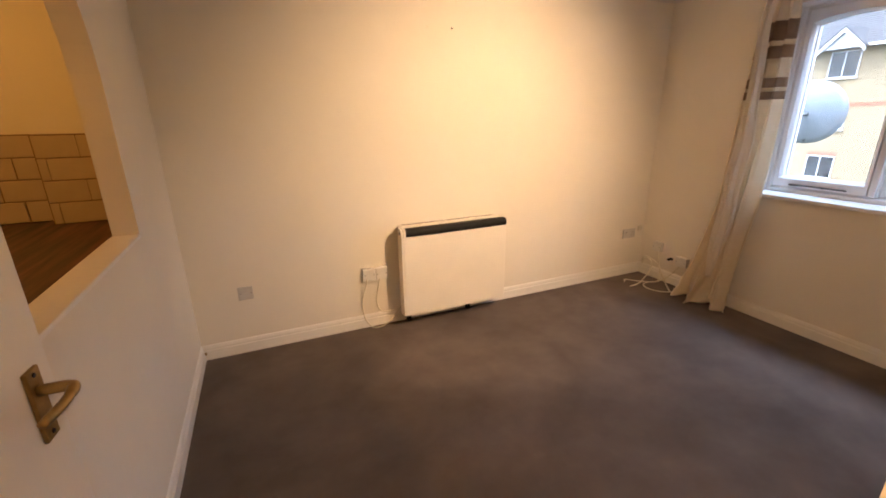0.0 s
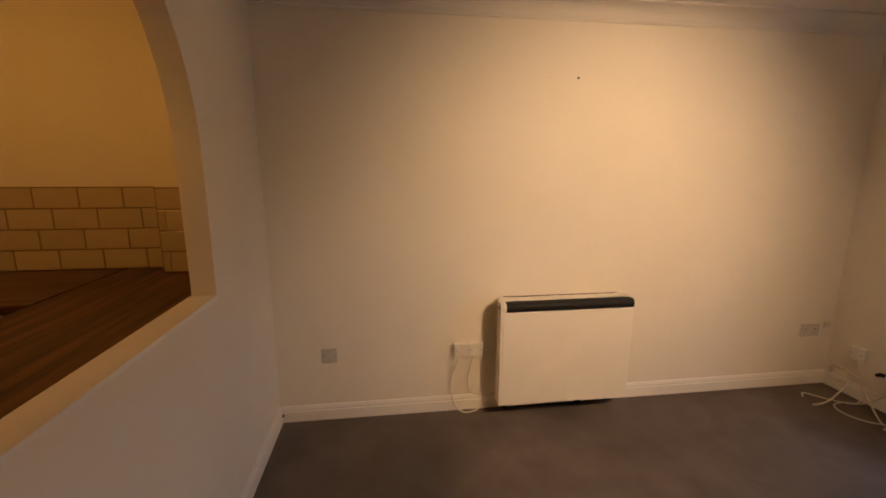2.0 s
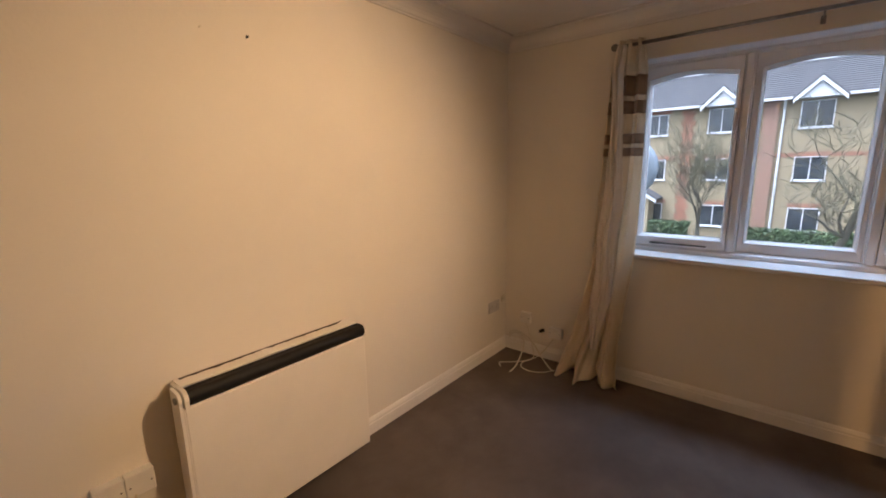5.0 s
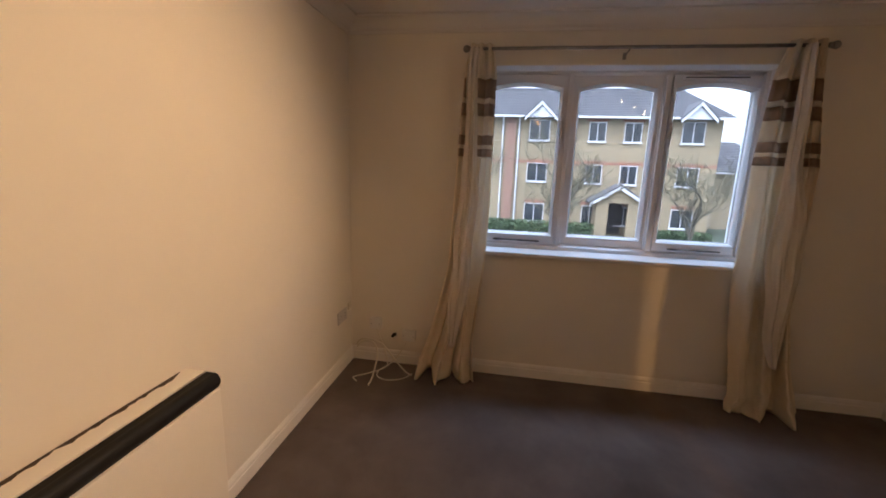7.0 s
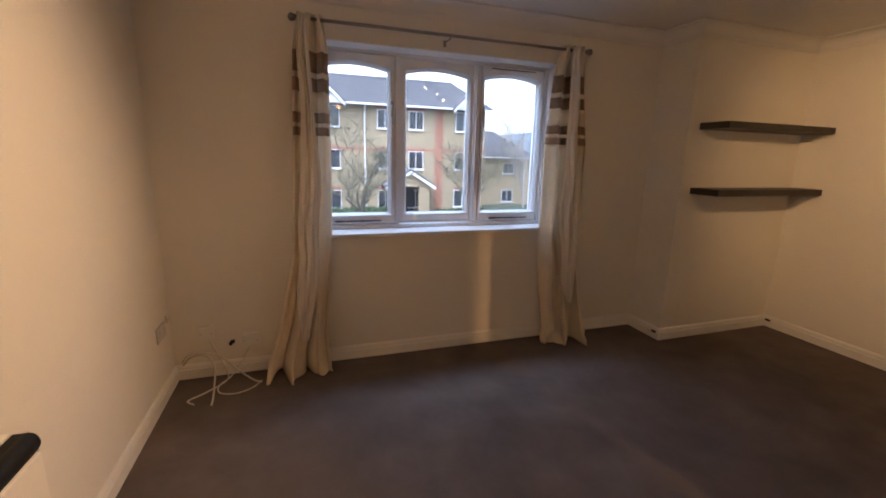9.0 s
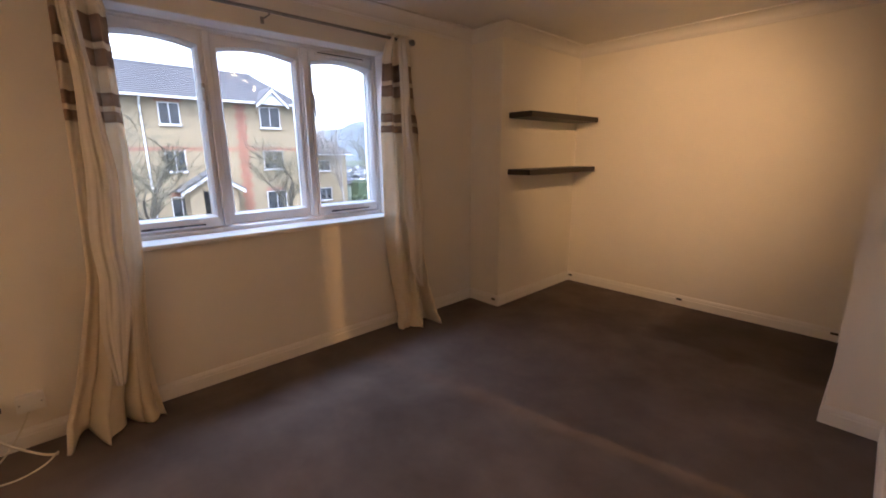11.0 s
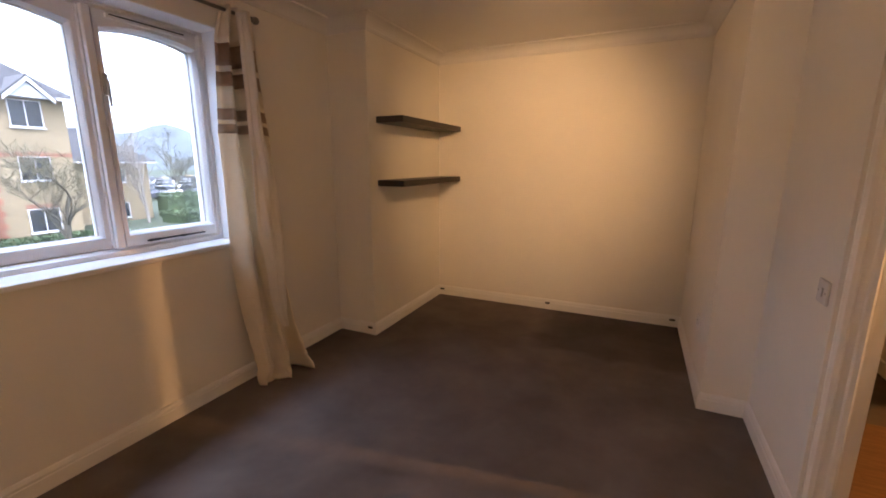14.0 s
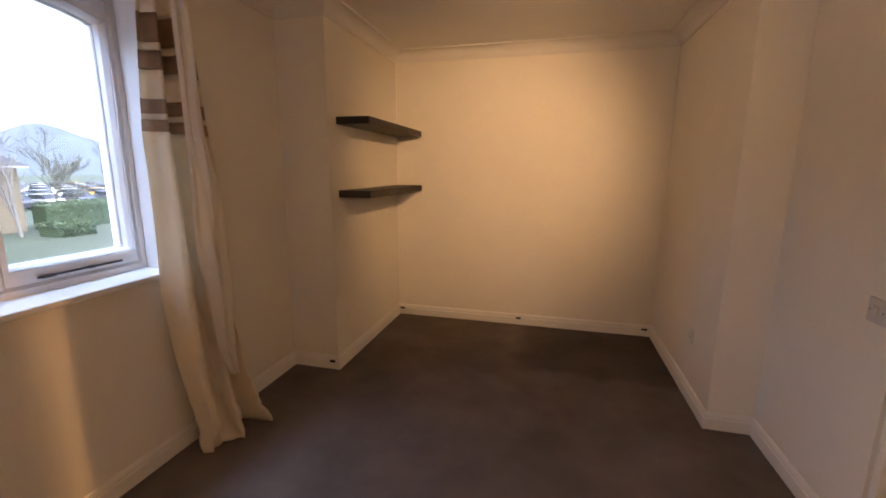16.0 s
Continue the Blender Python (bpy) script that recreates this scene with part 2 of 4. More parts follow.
CREAM = cloth("cream_curtain_cloth", (0.90, 0.83, 0.69), (0.86, 0.78, 0.62), 0.46)
LINING = cloth("white_curtain_lining", (0.92, 0.88, 0.80), (0.88, 0.84, 0.75), 0.38)
BROWN = cloth("brown_band_cloth", (0.36, 0.235, 0.15), (0.29, 0.18, 0.11), 0.5)


def glow(name, colour, strength):
    m = bpy.data.materials.new(name)
    m.use_nodes = True
    b = m.node_tree.nodes["Principled BSDF"]
    b.inputs["Emission Color"].default_value = (*colour, 1)
    b.inputs["Emission Strength"].default_value = strength
    return m


BULB = glow("lit_bulb", (1.0, 0.60, 0.28), 9.0)


# ---- mesh helpers ----
def mesh_of(bm, name, material, smooth=False):
    me = bpy.data.meshes.new(name)
    bmesh.ops.recalc_face_normals(bm, faces=bm.faces)
    bm.to_mesh(me)
    bm.free()
    me.materials.append(material)
    if smooth:
        for p in me.polygons:
            p.use_smooth = True
    return me


def thing(name, label, category, group="", kind="", at=(0, 0, 0), rz=0.0):
    ob = new(name)
    ob.matrix_basis = pose(*at, 0, 0, rz)
    return tagged(ob, label, category, group, kind)


def part(name, bm, material, parent=None, label="", smooth=False):
    ob = new(name, mesh_of(bm, name, material, smooth))
    if parent is not None:
        ob.parent = parent
    return tagged(ob, label)


def structure(name, bm, material, label, category, smooth=False):
    return tagged(part(name, bm, material, None, "", smooth), label, category, "", "structure")


def box(bm, x0, x1, y0, y1, z0, z1, bevel=0.0):
    vs = [bm.verts.new((x, y, z)) for x in (x0, x1) for y in (y0, y1) for z in (z0, z1)]
    fs = [bm.faces.new([vs[i] for i in q]) for q in ((0, 1, 3, 2), (4, 6, 7, 5), (0, 4, 5, 1), (2, 3, 7, 6), (0, 2, 6, 4), (1, 5, 7, 3))]
    if bevel:
        es = list({e for f in fs for e in f.edges})
        bmesh.ops.bevel(bm, geom=es, offset=bevel, segments=2, affect="EDGES", profile=0.5)
    return bm


def boxes(*args, bevel=0.0):
    bm = bmesh.new()
    for a in args:
        box(bm, *a, bevel=bevel)
    return bm


def prism(bm, pts, axis, a, b):
    """Extrude the closed outline pts (two coordinates) along axis from a to b."""
    def put(p, v):
        return {"x": (v, p[0], p[1]), "y": (p[0], v, p[1]), "z": (p[0], p[1], v)}[axis]
    lo = [bm.verts.new(put(p, a)) for p in pts]
    hi = [bm.verts.new(put(p, b)) for p in pts]
    bm.faces.new(lo), bm.faces.new(hi)
    for i in range(len(pts)):
        j = (i + 1) % len(pts)
        bm.faces.new((lo[i], lo[j], hi[j], hi[i]))
    return bm


def ring(bm, outer, inner, axis, a, b):
    """A plate with a hole: outer and inner outlines with the same number of points."""
    def put(p, v):
        return {"x": (v, p[0], p[1]), "y": (p[0], v, p[1]), "z": (p[0], p[1], v)}[axis]
    loops = [[bm.verts.new(put(p, v)) for p in o] for v in (a, b) for o in (outer, inner)]
    n = len(outer)
    for i in range(n):
        j = (i + 1) % n
        o0, i0, o1, i1 = loops
        bm.faces.new((o0[i], o0[j], i0[j], i0[i])), bm.faces.new((o1[i], o1[j], i1[j], i1[i]))
        bm.faces.new((o0[i], o0[j], o1[j], o1[i])), bm.faces.new((i0[i], i0[j], i1[j], i1[i]))
    return bm


def tube(bm, pts, radii, sides=8, cap=True):
    """A tube along pts; radii is one number or one for each point."""
    pts = [Vector(p) for p in pts]
    if not hasattr(radii, "__len__"):
        radii = [radii] * len(pts)
    rows, ref = [], None
    for i, p in enumerate(pts):
        d = (pts[min(i + 1, len(pts) - 1)] - pts[max(i - 1, 0)]).normalized()
        if ref is None:
            ref = d.orthogonal().normalized()
        ref = (ref - d * ref.dot(d)).normalized()
        side = d.cross(ref)
        rows.append([bm.verts.new(p + (ref * math.cos(k * 2 * math.pi / sides) + side * math.sin(k * 2 * math.pi / sides)) * radii[i]) for k in range(sides)])
    for r0, r1 in zip(rows, rows[1:]):
        for k in range(sides):
            bm.faces.new((r0[k], r0[(k + 1) % sides], r1[(k + 1) % sides], r1[k]))
    if cap:
        bm.faces.new(rows[0]), bm.faces.new(rows[-1])
    return bm


def smooth_path(pts, steps=6):
    """Catmull-Rom through pts."""
    p = [Vector(q) for q in pts]
    p = [p[0] * 2 - p[1]] + p + [p[-1] * 2 - p[-2]]
    out = []
    for i in range(1, len(p) - 2):
        for k in range(steps):
            t = k / steps
            out.append(0.5 * (2 * p[i] + (p[i + 1] - p[i - 1]) * t + (2 * p[i - 1] - 5 * p[i] + 4 * p[i + 1] - p[i + 2]) * t * t + (3 * p[i] - p[i - 1] - 3 * p[i + 1] + p[i + 2]) * t ** 3))
    return out + [p[-2]]


def sweep(poly, profile, closed):
    """Sweep a profile of (distance in from the wall, height) along the room's outline, mitred; the room lies to the left."""
    bm, n = bmesh.new(), len(poly)
    rows = []
    for i, p in enumerate(poly):
        p = Vector(p)
        before = (p - Vector(poly[i - 1])).normalized() if closed or i else None
        after = (Vector(poly[(i + 1) % n]) - p).normalized() if closed or i < n - 1 else None
        n0 = Vector((-before.y, before.x)) if before else None
        n1 = Vector((-after.y, after.x)) if after else None
        m = (n0 + n1) / (1 + n0.dot(n1)) if n0 and n1 else (n0 or n1)
        rows.append([bm.verts.new((*(p + m * d), z)) for d, z in profile])
    k = len(profile)
    for i in range(n if closed else n - 1):
        a, b = rows[i], rows[(i + 1) % n]
        for j in range(k):
            bm.faces.new((a[j], a[(j + 1) % k], b[(j + 1) % k], b[j]))
    if not closed:
        bm.faces.new(rows[0]), bm.faces.new(rows[-1])
    return bm


# ---- the rooms ----
W, N, E, S = -0.33, 2.905, 3.34, -1.77
NOOK_X, NOOK_Y = 3.0, -0.575
SW, PIL_X, PIL_Y, DOOR_Y = 0.55, 0.77, -0.48, 0.275
H = 2.35
WY0, WY1, WZ0, WZ1 = 0.315, 2.045, 0.87, 2.07

structure("wall_north", boxes((-2.75, 3.68, N, N + 0.15, -0.1, H)), PAINT, "cream-white painted plaster wall behind the heater", "wall")
structure("wall_east", boxes((E, 3.68, NOOK_Y, WY0, 0, H), (E, 3.68, WY1, N, 0, H), (E, 3.68, WY0, WY1, 0, WZ0), (E, 3.68, WY0, WY1, WZ1, H)), PAINT, "cream-white painted plaster wall round the window", "wall")
structure("wall_nook", boxes((NOOK_X, 3.68, S, NOOK_Y, 0, H)), PAINT, "cream-white painted wall projecting behind the shelves", "wall")
structure("wall_south", boxes((0.47, 3.68, S - 0.15, S, -0.1, H)), PAINT, "plain cream-white painted end wall", "wall")
structure("wall_west_south", boxes((0.47, SW, S, DOOR_Y - 0.003, 0, H), (SW, PIL_X, S, PIL_Y, 0, H)), PAINT, "cream-white painted wall with a boxed pier", "wall")
structure("wall_over_door", boxes((-0.42, SW, DOOR_Y - 0.1, DOOR_Y, 2.03, H)), PAINT, "cream-white painted wall over the doorway", "wall")

# wall with the arched serving hatch
HY0, HY1, HZ0, SPRING, RISE = 0.95, 2.2, 0.98, 1.5, 0.72
arc = [(HY0, SPRING)] + [((HY0 + HY1) / 2 - math.cos(a) * (HY1 - HY0) / 2, SPRING + math.sin(a) * RISE) for a in [math.pi * k / 24 for k in range(1, 24)]] + [(HY1, SPRING)]
bm = bmesh.new()
box(bm, -0.42, W, DOOR_Y - 0.1, HY0, 0, H), box(bm, -0.42, W, HY1, N, 0, H), box(bm, -0.42, W, HY0, HY1, 0, HZ0)
prism(bm, arc + [(HY1, H), (HY0, H)], "x", -0.42, W)
structure("wall_west", bm, PAINT, "cream-white painted wall with an arched serving hatch", "wall")
bm = bmesh.new()
box(bm, -0.425, W + 0.004, HY0 + 0.003, HY1 - 0.003, HZ0 + 0.001, HZ0 + 0.017, bevel=0.003)
structure("hatch_sill", bm, GLOSS, "cream-painted sill board of the serving hatch", "sill")

structure("wall_hall_north", boxes((-2.75, -0.42, DOOR_Y - 0.1, DOOR_Y, 0, H)), PAINT, "painted wall between hall and kitchen", "wall")
structure("wall_hall_south", boxes((-2.75, -0.36, -0.82, -0.72, 0, H), (-0.46, -0.36, -2.3, -0.82, 0, H)), PAINT, "painted hall wall in warm lamplight", "wall")
structure("wall_hall_end", boxes((-2.85, -2.75, -0.82, N + 0.15, 0, H), (-0.46, 0.47, -2.4, -2.3, 0, H), (0.47, 0.55, -2.4, S - 0.15, 0, H)), PAINT, "painted wall at the far end of the hall", "wall")

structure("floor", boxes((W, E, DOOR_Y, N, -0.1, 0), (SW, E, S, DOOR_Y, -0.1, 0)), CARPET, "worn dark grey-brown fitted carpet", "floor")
structure("floor_hall_carpet", boxes((-0.36, 0.47, -2.3, -0.69, -0.1, 0)), CARPET, "dark carpet at the end of the hall", "floor")
structure("floor_kitchen", boxes((-2.75, -0.42, DOOR_Y, N, -0.1, 0)), LAMINATE, "kitchen floor of oak laminate", "floor")
structure("floor_slab", boxes((-2.75, 3.68, -2.4, N, -0.3, -0.105)), CONCRETE, "floor slab under the rooms", "floor")
structure("ceiling", boxes((-2.85, 3.68, -2.4, N + 0.15, H, H + 0.12)), CEIL, "matt white painted ceiling", "ceiling")

ROOM = [(SW, DOOR_Y), (SW, PIL_Y), (PIL_X, PIL_Y), (PIL_X, S), (NOOK_X, S), (NOOK_X, NOOK_Y), (E, NOOK_Y), (E, N), (W, N), (W, DOOR_Y)]
SKIRT = [(0, 0), (0.016, 0), (0.016, 0.062), (0.012, 0.066), (0.012, 0.078), (0.006, 0.092), (0, 0.096)]
structure("baseboard", sweep(ROOM, SKIRT, False), GLOSS, "cream gloss-painted wooden skirting board", "baseboard")
cov = [(0.0, H - 0.092), (0.008, H - 0.092), (0.010, H - 0.082)] + [(0.082 - 0.068 * math.cos(a), H - 0.078 + 0.066 * math.sin(a)) for a in [math.pi / 2 * k / 6 for k in range(7)]] + [(0.092, H - 0.010), (0.092, H), (0, H)]
structure("cornice", sweep(ROOM, cov, True), CEIL, "white plaster coving with a stepped edge", "cornice")
structure("baseboard_hall", boxes((-0.36, -0.346, -2.3, -0.72, 0, 0.09), (-2.75, -0.346, -0.72, -0.706, 0, 0.09)), GLOSS, "white skirting board in the hall", "baseboard")

# doorway: lining and architrave
bm = boxes((0.445, 0.47, DOOR_Y - 0.1, DOOR_Y, 0, 2.005), (-0.33, -0.305, DOOR_Y - 0.1, DOOR_Y, 0, 2.005), (-0.33, 0.47, DOOR_Y - 0.1, DOOR_Y, 2.005, 2.03))
structure("door_frame", bm, GLOSS, "white gloss-painted door lining", "door frame")
prof = [(0.455, DOOR_Y), (0.455, DOOR_Y + 0.010), (0.462, DOOR_Y + 0.016), (0.478, DOOR_Y + 0.016), (0.484, DOOR_Y + 0.012), (0.505, DOOR_Y + 0.013), (0.512, DOOR_Y + 0.018), (0.528, DOOR_Y + 0.018), (0.538, DOOR_Y + 0.010), (0.538, DOOR_Y)]
bm = prism(bmesh.new(), prof, "z", 0, 2.09)
box(bm, -0.32, 0.455, DOOR_Y + 0.001, DOOR_Y + 0.016, 2.02, 2.09)
structure("trim_door", bm, GLOSS, "white moulded architrave round the doorway", "trim")

# ---- window ----
GX = 3.57
win = thing("window_1", "white three-light casement window with arched heads", "window", kind="structure")


def stepped(bm, outer, inner, x_out, x_in, back):
    """A ring facing the room whose front falls from x_out at its outer edge to x_in at its inner edge."""
    n = len(outer)
    of, nf = [bm.verts.new((x_out, *p)) for p in outer], [bm.verts.new((x_in, *p)) for p in inner]
    ob_, nb = [bm.verts.new((back, *p)) for p in outer], [bm.verts.new((back, *p)) for p in inner]
    for i in range(n):
        j = (i + 1) % n
        for a, b in ((of, nf), (nf, nb), (nb, ob_), (ob_, of)):
            bm.faces.new((a[i], a[j], b[j], b[i]))
    return bm


def light_outline(y0, y1, z0, z1, rise, k=14):
    """A light with a shallow arched head."""
    return [(y0, z0), (y1, z0)] + [(y1 + (y0 - y1) * i / k, z1 + rise * (1 - (2 * i / k - 1) ** 2)) for i in range(k + 1)]


FY0, FY1, FZ0, FZ1 = WY0 + 0.034, WY1 - 0.034, WZ0 + 0.062, WZ1 - 0.026
corners = lambda a, b, c, d: [(a, c), (b, c), (b, d), (a, d)]
bm = stepped(bmesh.new(), corners(WY0, WY1, WZ0 + 0.025, WZ1), corners(WY0 + 0.024, WY1 - 0.024, WZ0 + 0.05, WZ1 - 0.016), 3.487, 3.489, 3.62)
stepped(bm, corners(WY0 + 0.0242, WY1 - 0.0242, WZ0 + 0.0502, WZ1 - 0.0162), corners(FY0, FY1, FZ0, FZ1), 3.491, 3.512, 3.618)
part("window_frame", bm, UPVC, win)
for y in (0.876, 1.463):
    bm = bmesh.new()
    box(bm, 3.484, 3.62, y - 0.017, y + 0.017, FZ0 + 0.0005, FZ1 - 0.0005, bevel=0.004)
    box(bm, 3.506, 3.615, y - 0.026, y + 0.026, FZ0 + 0.001, FZ1 - 0.001, bevel=0.003)
    part("mullion", bm, UPVC, win)
LIGHTS = [(FY0, 0.850, 0.368, 0.815, True), (0.902, 1.437, 0.935, 1.394, False), (1.489, FY1, 1.520, 1.972, True)]
for y0, y1, g0, g1, opens in LIGHTS:
    front = 3.496 if opens else 3.520
    rim = light_outline(y0 + 0.002, y1 - 0.002, FZ0 + 0.002, FZ1 - 0.002, 0.0)
    step = light_outline(g0 - 0.013, g1 + 0.013, 0.987, 1.966, 0.031)
    lip = light_outline(g0 - 0.0105, g1 + 0.0105, 0.9895, 1.9635, 0.031)
    inner = light_outline(g0, g1, 1.0, 1.954, 0.031)
    sash = part("sash", stepped(bmesh.new(), rim, step, front, front + 0.003, 3.60), UPVC, win)
    part("glazing_bead", stepped(bmesh.new(), lip, inner, front + 0.010, front + 0.030, 3.59), UPVC, sash)
    p = part("pane", prism(bmesh.new(), light_outline(g0 - 0.008, g1 + 0.008, 0.992, 1.962, 0.031), "x", GX, GX + 0.006), GLASS, sash, "clear glass with a faint veil of rain and haze")
    p.visible_shadow = False
    seal = stepped(bmesh.new(), light_outline(g0 - 0.001, g1 + 0.001, 0.999, 1.955, 0.031), light_outline(g0 + 0.003, g1 - 0.003, 1.003, 1.951, 0.031), 3.556, 3.556, 3.569)
    part("seal", seal, GREYPLATE, sash, "thin grey glazing seal")
    if opens:
        yh = y0 + 0.016 if y0 > 1 else y1 - 0.016
        bm = bmesh.new()
        box(bm, front - 0.012, front + 0.001, yh - 0.010, yh + 0.010, 1.66, 1.76, bevel=0.004)
        tube(bm, [(front - 0.010, yh, 1.735), (front - 0.022, yh, 1.722), (front - 0.024, yh, 1.61)], [0.007, 0.008, 0.005])
        part("handle", bm, GREYPLATE, sash, "dull grey window handle")
        ym = (g0 + g1) / 2
        bm = bmesh.new()
        tube(bm, [(front - 0.006, ym - 0.16, 0.951), (front - 0.014, ym, 0.953), (front - 0.006, ym + 0.16, 0.951)], 0.005, 6)
        box(bm, front - 0.012, front + 0.001, ym + 0.10, ym + 0.15, 0.945, 0.957, bevel=0.002)
        box(bm, front - 0.012, front + 0.001, ym - 0.045, ym - 0.02, 0.945, 0.957, bevel=0.002)
        part("stay", bm, DARKMETAL, sash, "thin dark metal casement stay")
bm = bmesh.new()
box(bm, 3.478, 3.4955, 0.42, 0.80, 2.008, 2.030, bevel=0.003)
box(bm, 3.4765, 3.479, 0.43, 0.79, 2.011, 2.019)
vent = part("trickle_vent", bm, UPVC, win, "white trickle vent with a dark slot")
part("slot", boxes((3.4755, 3.4775, 0.432, 0.788, 2.0215, 2.0275)), DARKMETAL, vent)
bm = bmesh.new()
box(bm, 3.305, 3.50, WY0 - 0.0, WY1 + 0.0, WZ0 + 0.001, WZ0 + 0.026, bevel=0.006)
structure("window_sill", bm, UPVC, "white window board under the window", "sill")
structure("window_reveal", boxes((3.342, 3.486, WY0 - 0.0, WY0 + 0.004, WZ0 + 0.027, WZ1 - 0.001), (3.342, 3.486, WY1 - 0.004, WY1, WZ0 + 0.027, WZ1 - 0.001), (3.342, 3.486, WY0 + 0.005, WY1 - 0.005, WZ1 - 0.005, WZ1 - 0.001)), UPVC, "white painted window reveal", "trim")

# ---- curtain pole and curtains ----
PX, PZ = 3.23, 2.137
pole = thing("curtain_pole", "dark pewter metal curtain pole with ball ends", "curtain pole")
part("rod", tube(bmesh.new(), [(PX, 0.19, PZ), (PX, 2.09, PZ)], 0.0095, 12), STEEL, pole, "", True)
for y in (0.165, 2.115):
    bm = bmesh.new()
    bmesh.ops.create_uvsphere(bm, u_segments=14, v_segments=9, radius=0.021, matrix=pose(PX, y, PZ))
    sgn = 1 if y < 1 else -1
    tube(bm, [(PX, y + sgn * 0.014, PZ), (PX, y + sgn * 0.035, PZ)], [0.015, 0.012], 12)
    part("finial", bm, STEEL, pole, "", True)
for y in (0.262, 1.19, 2.03):
    bm = bmesh.new()
    tube(bm, [(PX, y, PZ - 0.010), (PX, y, PZ - 0.018), (E - 0.006, y, PZ - 0.018)], 0.0045, 8)
    box(bm, E - 0.006, E - 0.0005, y - 0.010, y + 0.010, PZ - 0.042, PZ - 0.004, bevel=0.002)
    part("bracket", bm, STEEL, pole)

BANDS = [(2.165, 1.967, 0), (1.967, 1.855, 1), (1.855, 1.825, 0), (1.825, 1.752, 1), (1.752, 1.638, 0), (1.638, 1.58, 1), (1.58, 1.556, 0), (1.556, 1.508, 1), (1.508, 0.004, 0)]


def curtain(name, spans, folds, label, seed):
    """Gathered cloth hung from the pole. spans: (z, y0, y1, x, depth of the folds) from the hem to the pole."""
    ob = thing(name, label, "curtain", "pair of curtains")
    rnd = random.Random(seed)
    ph = [rnd.uniform(0, 6.28) for _ in range(6)]
    zs = np.array([s[0] for s in spans])
    cols = 110

    def at(u, z):
        y0, y1, x, d = (float(np.interp(z, zs, [s[i] for s in spans])) for i in (1, 2, 3, 4))
        h = (2.16 - z) / 2.16
        a = folds * 2 * math.pi * u + ph[0] - 1.2 * h + 0.5 * math.sin(4 * h + ph[1] + 3 * u)
        wob = math.sin(a + 0.5 * math.sin(a)) + 0.24 * math.sin(2.3 * a + ph[2] + 3 * h) + 0.45 * max(0, 0.12 - h) / 0.12 * math.sin(3 * a) + 0.25 * h * math.sin(0.6 * a + 6 * h + ph[3])
        ease = u + 0.045 * math.sin(2 * a + ph[4]) * (1 - abs(2 * u - 1))
        crumple = 0.006 * math.sin(26 * h + 9 * u + ph[5]) * max(0, h - 0.5) + 0.012 * max(0, 0.35 - z) / 0.35 * math.sin(60 * z + 4 * u + ph[4]) + 0.06 * max(0, 0.09 - z) / 0.09 * math.sin(a * 0.8 + ph[1])
        return (x + 0.42 * d * wob - crumple, y0 + (y1 - y0) * ease + 0.012 * math.sin(9 * h + 5 * u + ph[2]) * h, max(z + (0.010 * math.sin(a * 1.1 + ph[3]) if z < 0.05 else 0), 0.005))

    for top, bottom, dark in BANDS:
        bm = bmesh.new()
        rows = max(3, int((top - bottom) / 0.03))
        grid = [[bm.verts.new(at(i / cols, top + (bottom - top) * j / rows)) for i in range(cols + 1)] for j in range(rows + 1)]
        for r0, r1 in zip(grid, grid[1:]):
            for i in range(cols):
                bm.faces.new((r0[i], r0[i + 1], r1[i + 1], r1[i]))
        p = part("band" if dark else ("drop" if bottom < 0.1 else "panel"), bm, BROWN if dark else CREAM, ob, "brown woven band" if dark else "", True)
        so = p.modifiers.new("thick", "SOLIDIFY")
        so.thickness = 0.0025
    return ob


right = curtain("curtain", [(0.0, -0.03, 0.40, 3.165, 0.15), (0.12, 0.0, 0.37, 3.19, 0.13), (0.3, 0.04, 0.37, 3.22, 0.11), (0.8, 0.10, 0.43, 3.24, 0.10), (1.5, 0.10, 0.445, 3.245, 0.10), (2.0, 0.18, 0.42, 3.23, 0.075), (2.16, 0.20, 0.37, 3.23, 0.05)], 3.1, "cream curtain with brown bands drawn back, hem on the carpet", 3)
left = curtain("curtain", [(0.0, 1.97, 2.36, 3.19, 0.15), (0.12, 1.98, 2.34, 3.20, 0.13), (0.3, 1.98, 2.28, 3.22, 0.11), (0.8, 1.94, 2.18, 3.235, 0.10), (1.5, 1.93, 2.135, 3.24, 0.10), (2.0, 1.925, 2.12, 3.23, 0.075), (2.16, 1.95, 2.09, 3.23, 0.05)], 2.8, "cream curtain with brown bands, gathered beside the heater wall corner", 8)


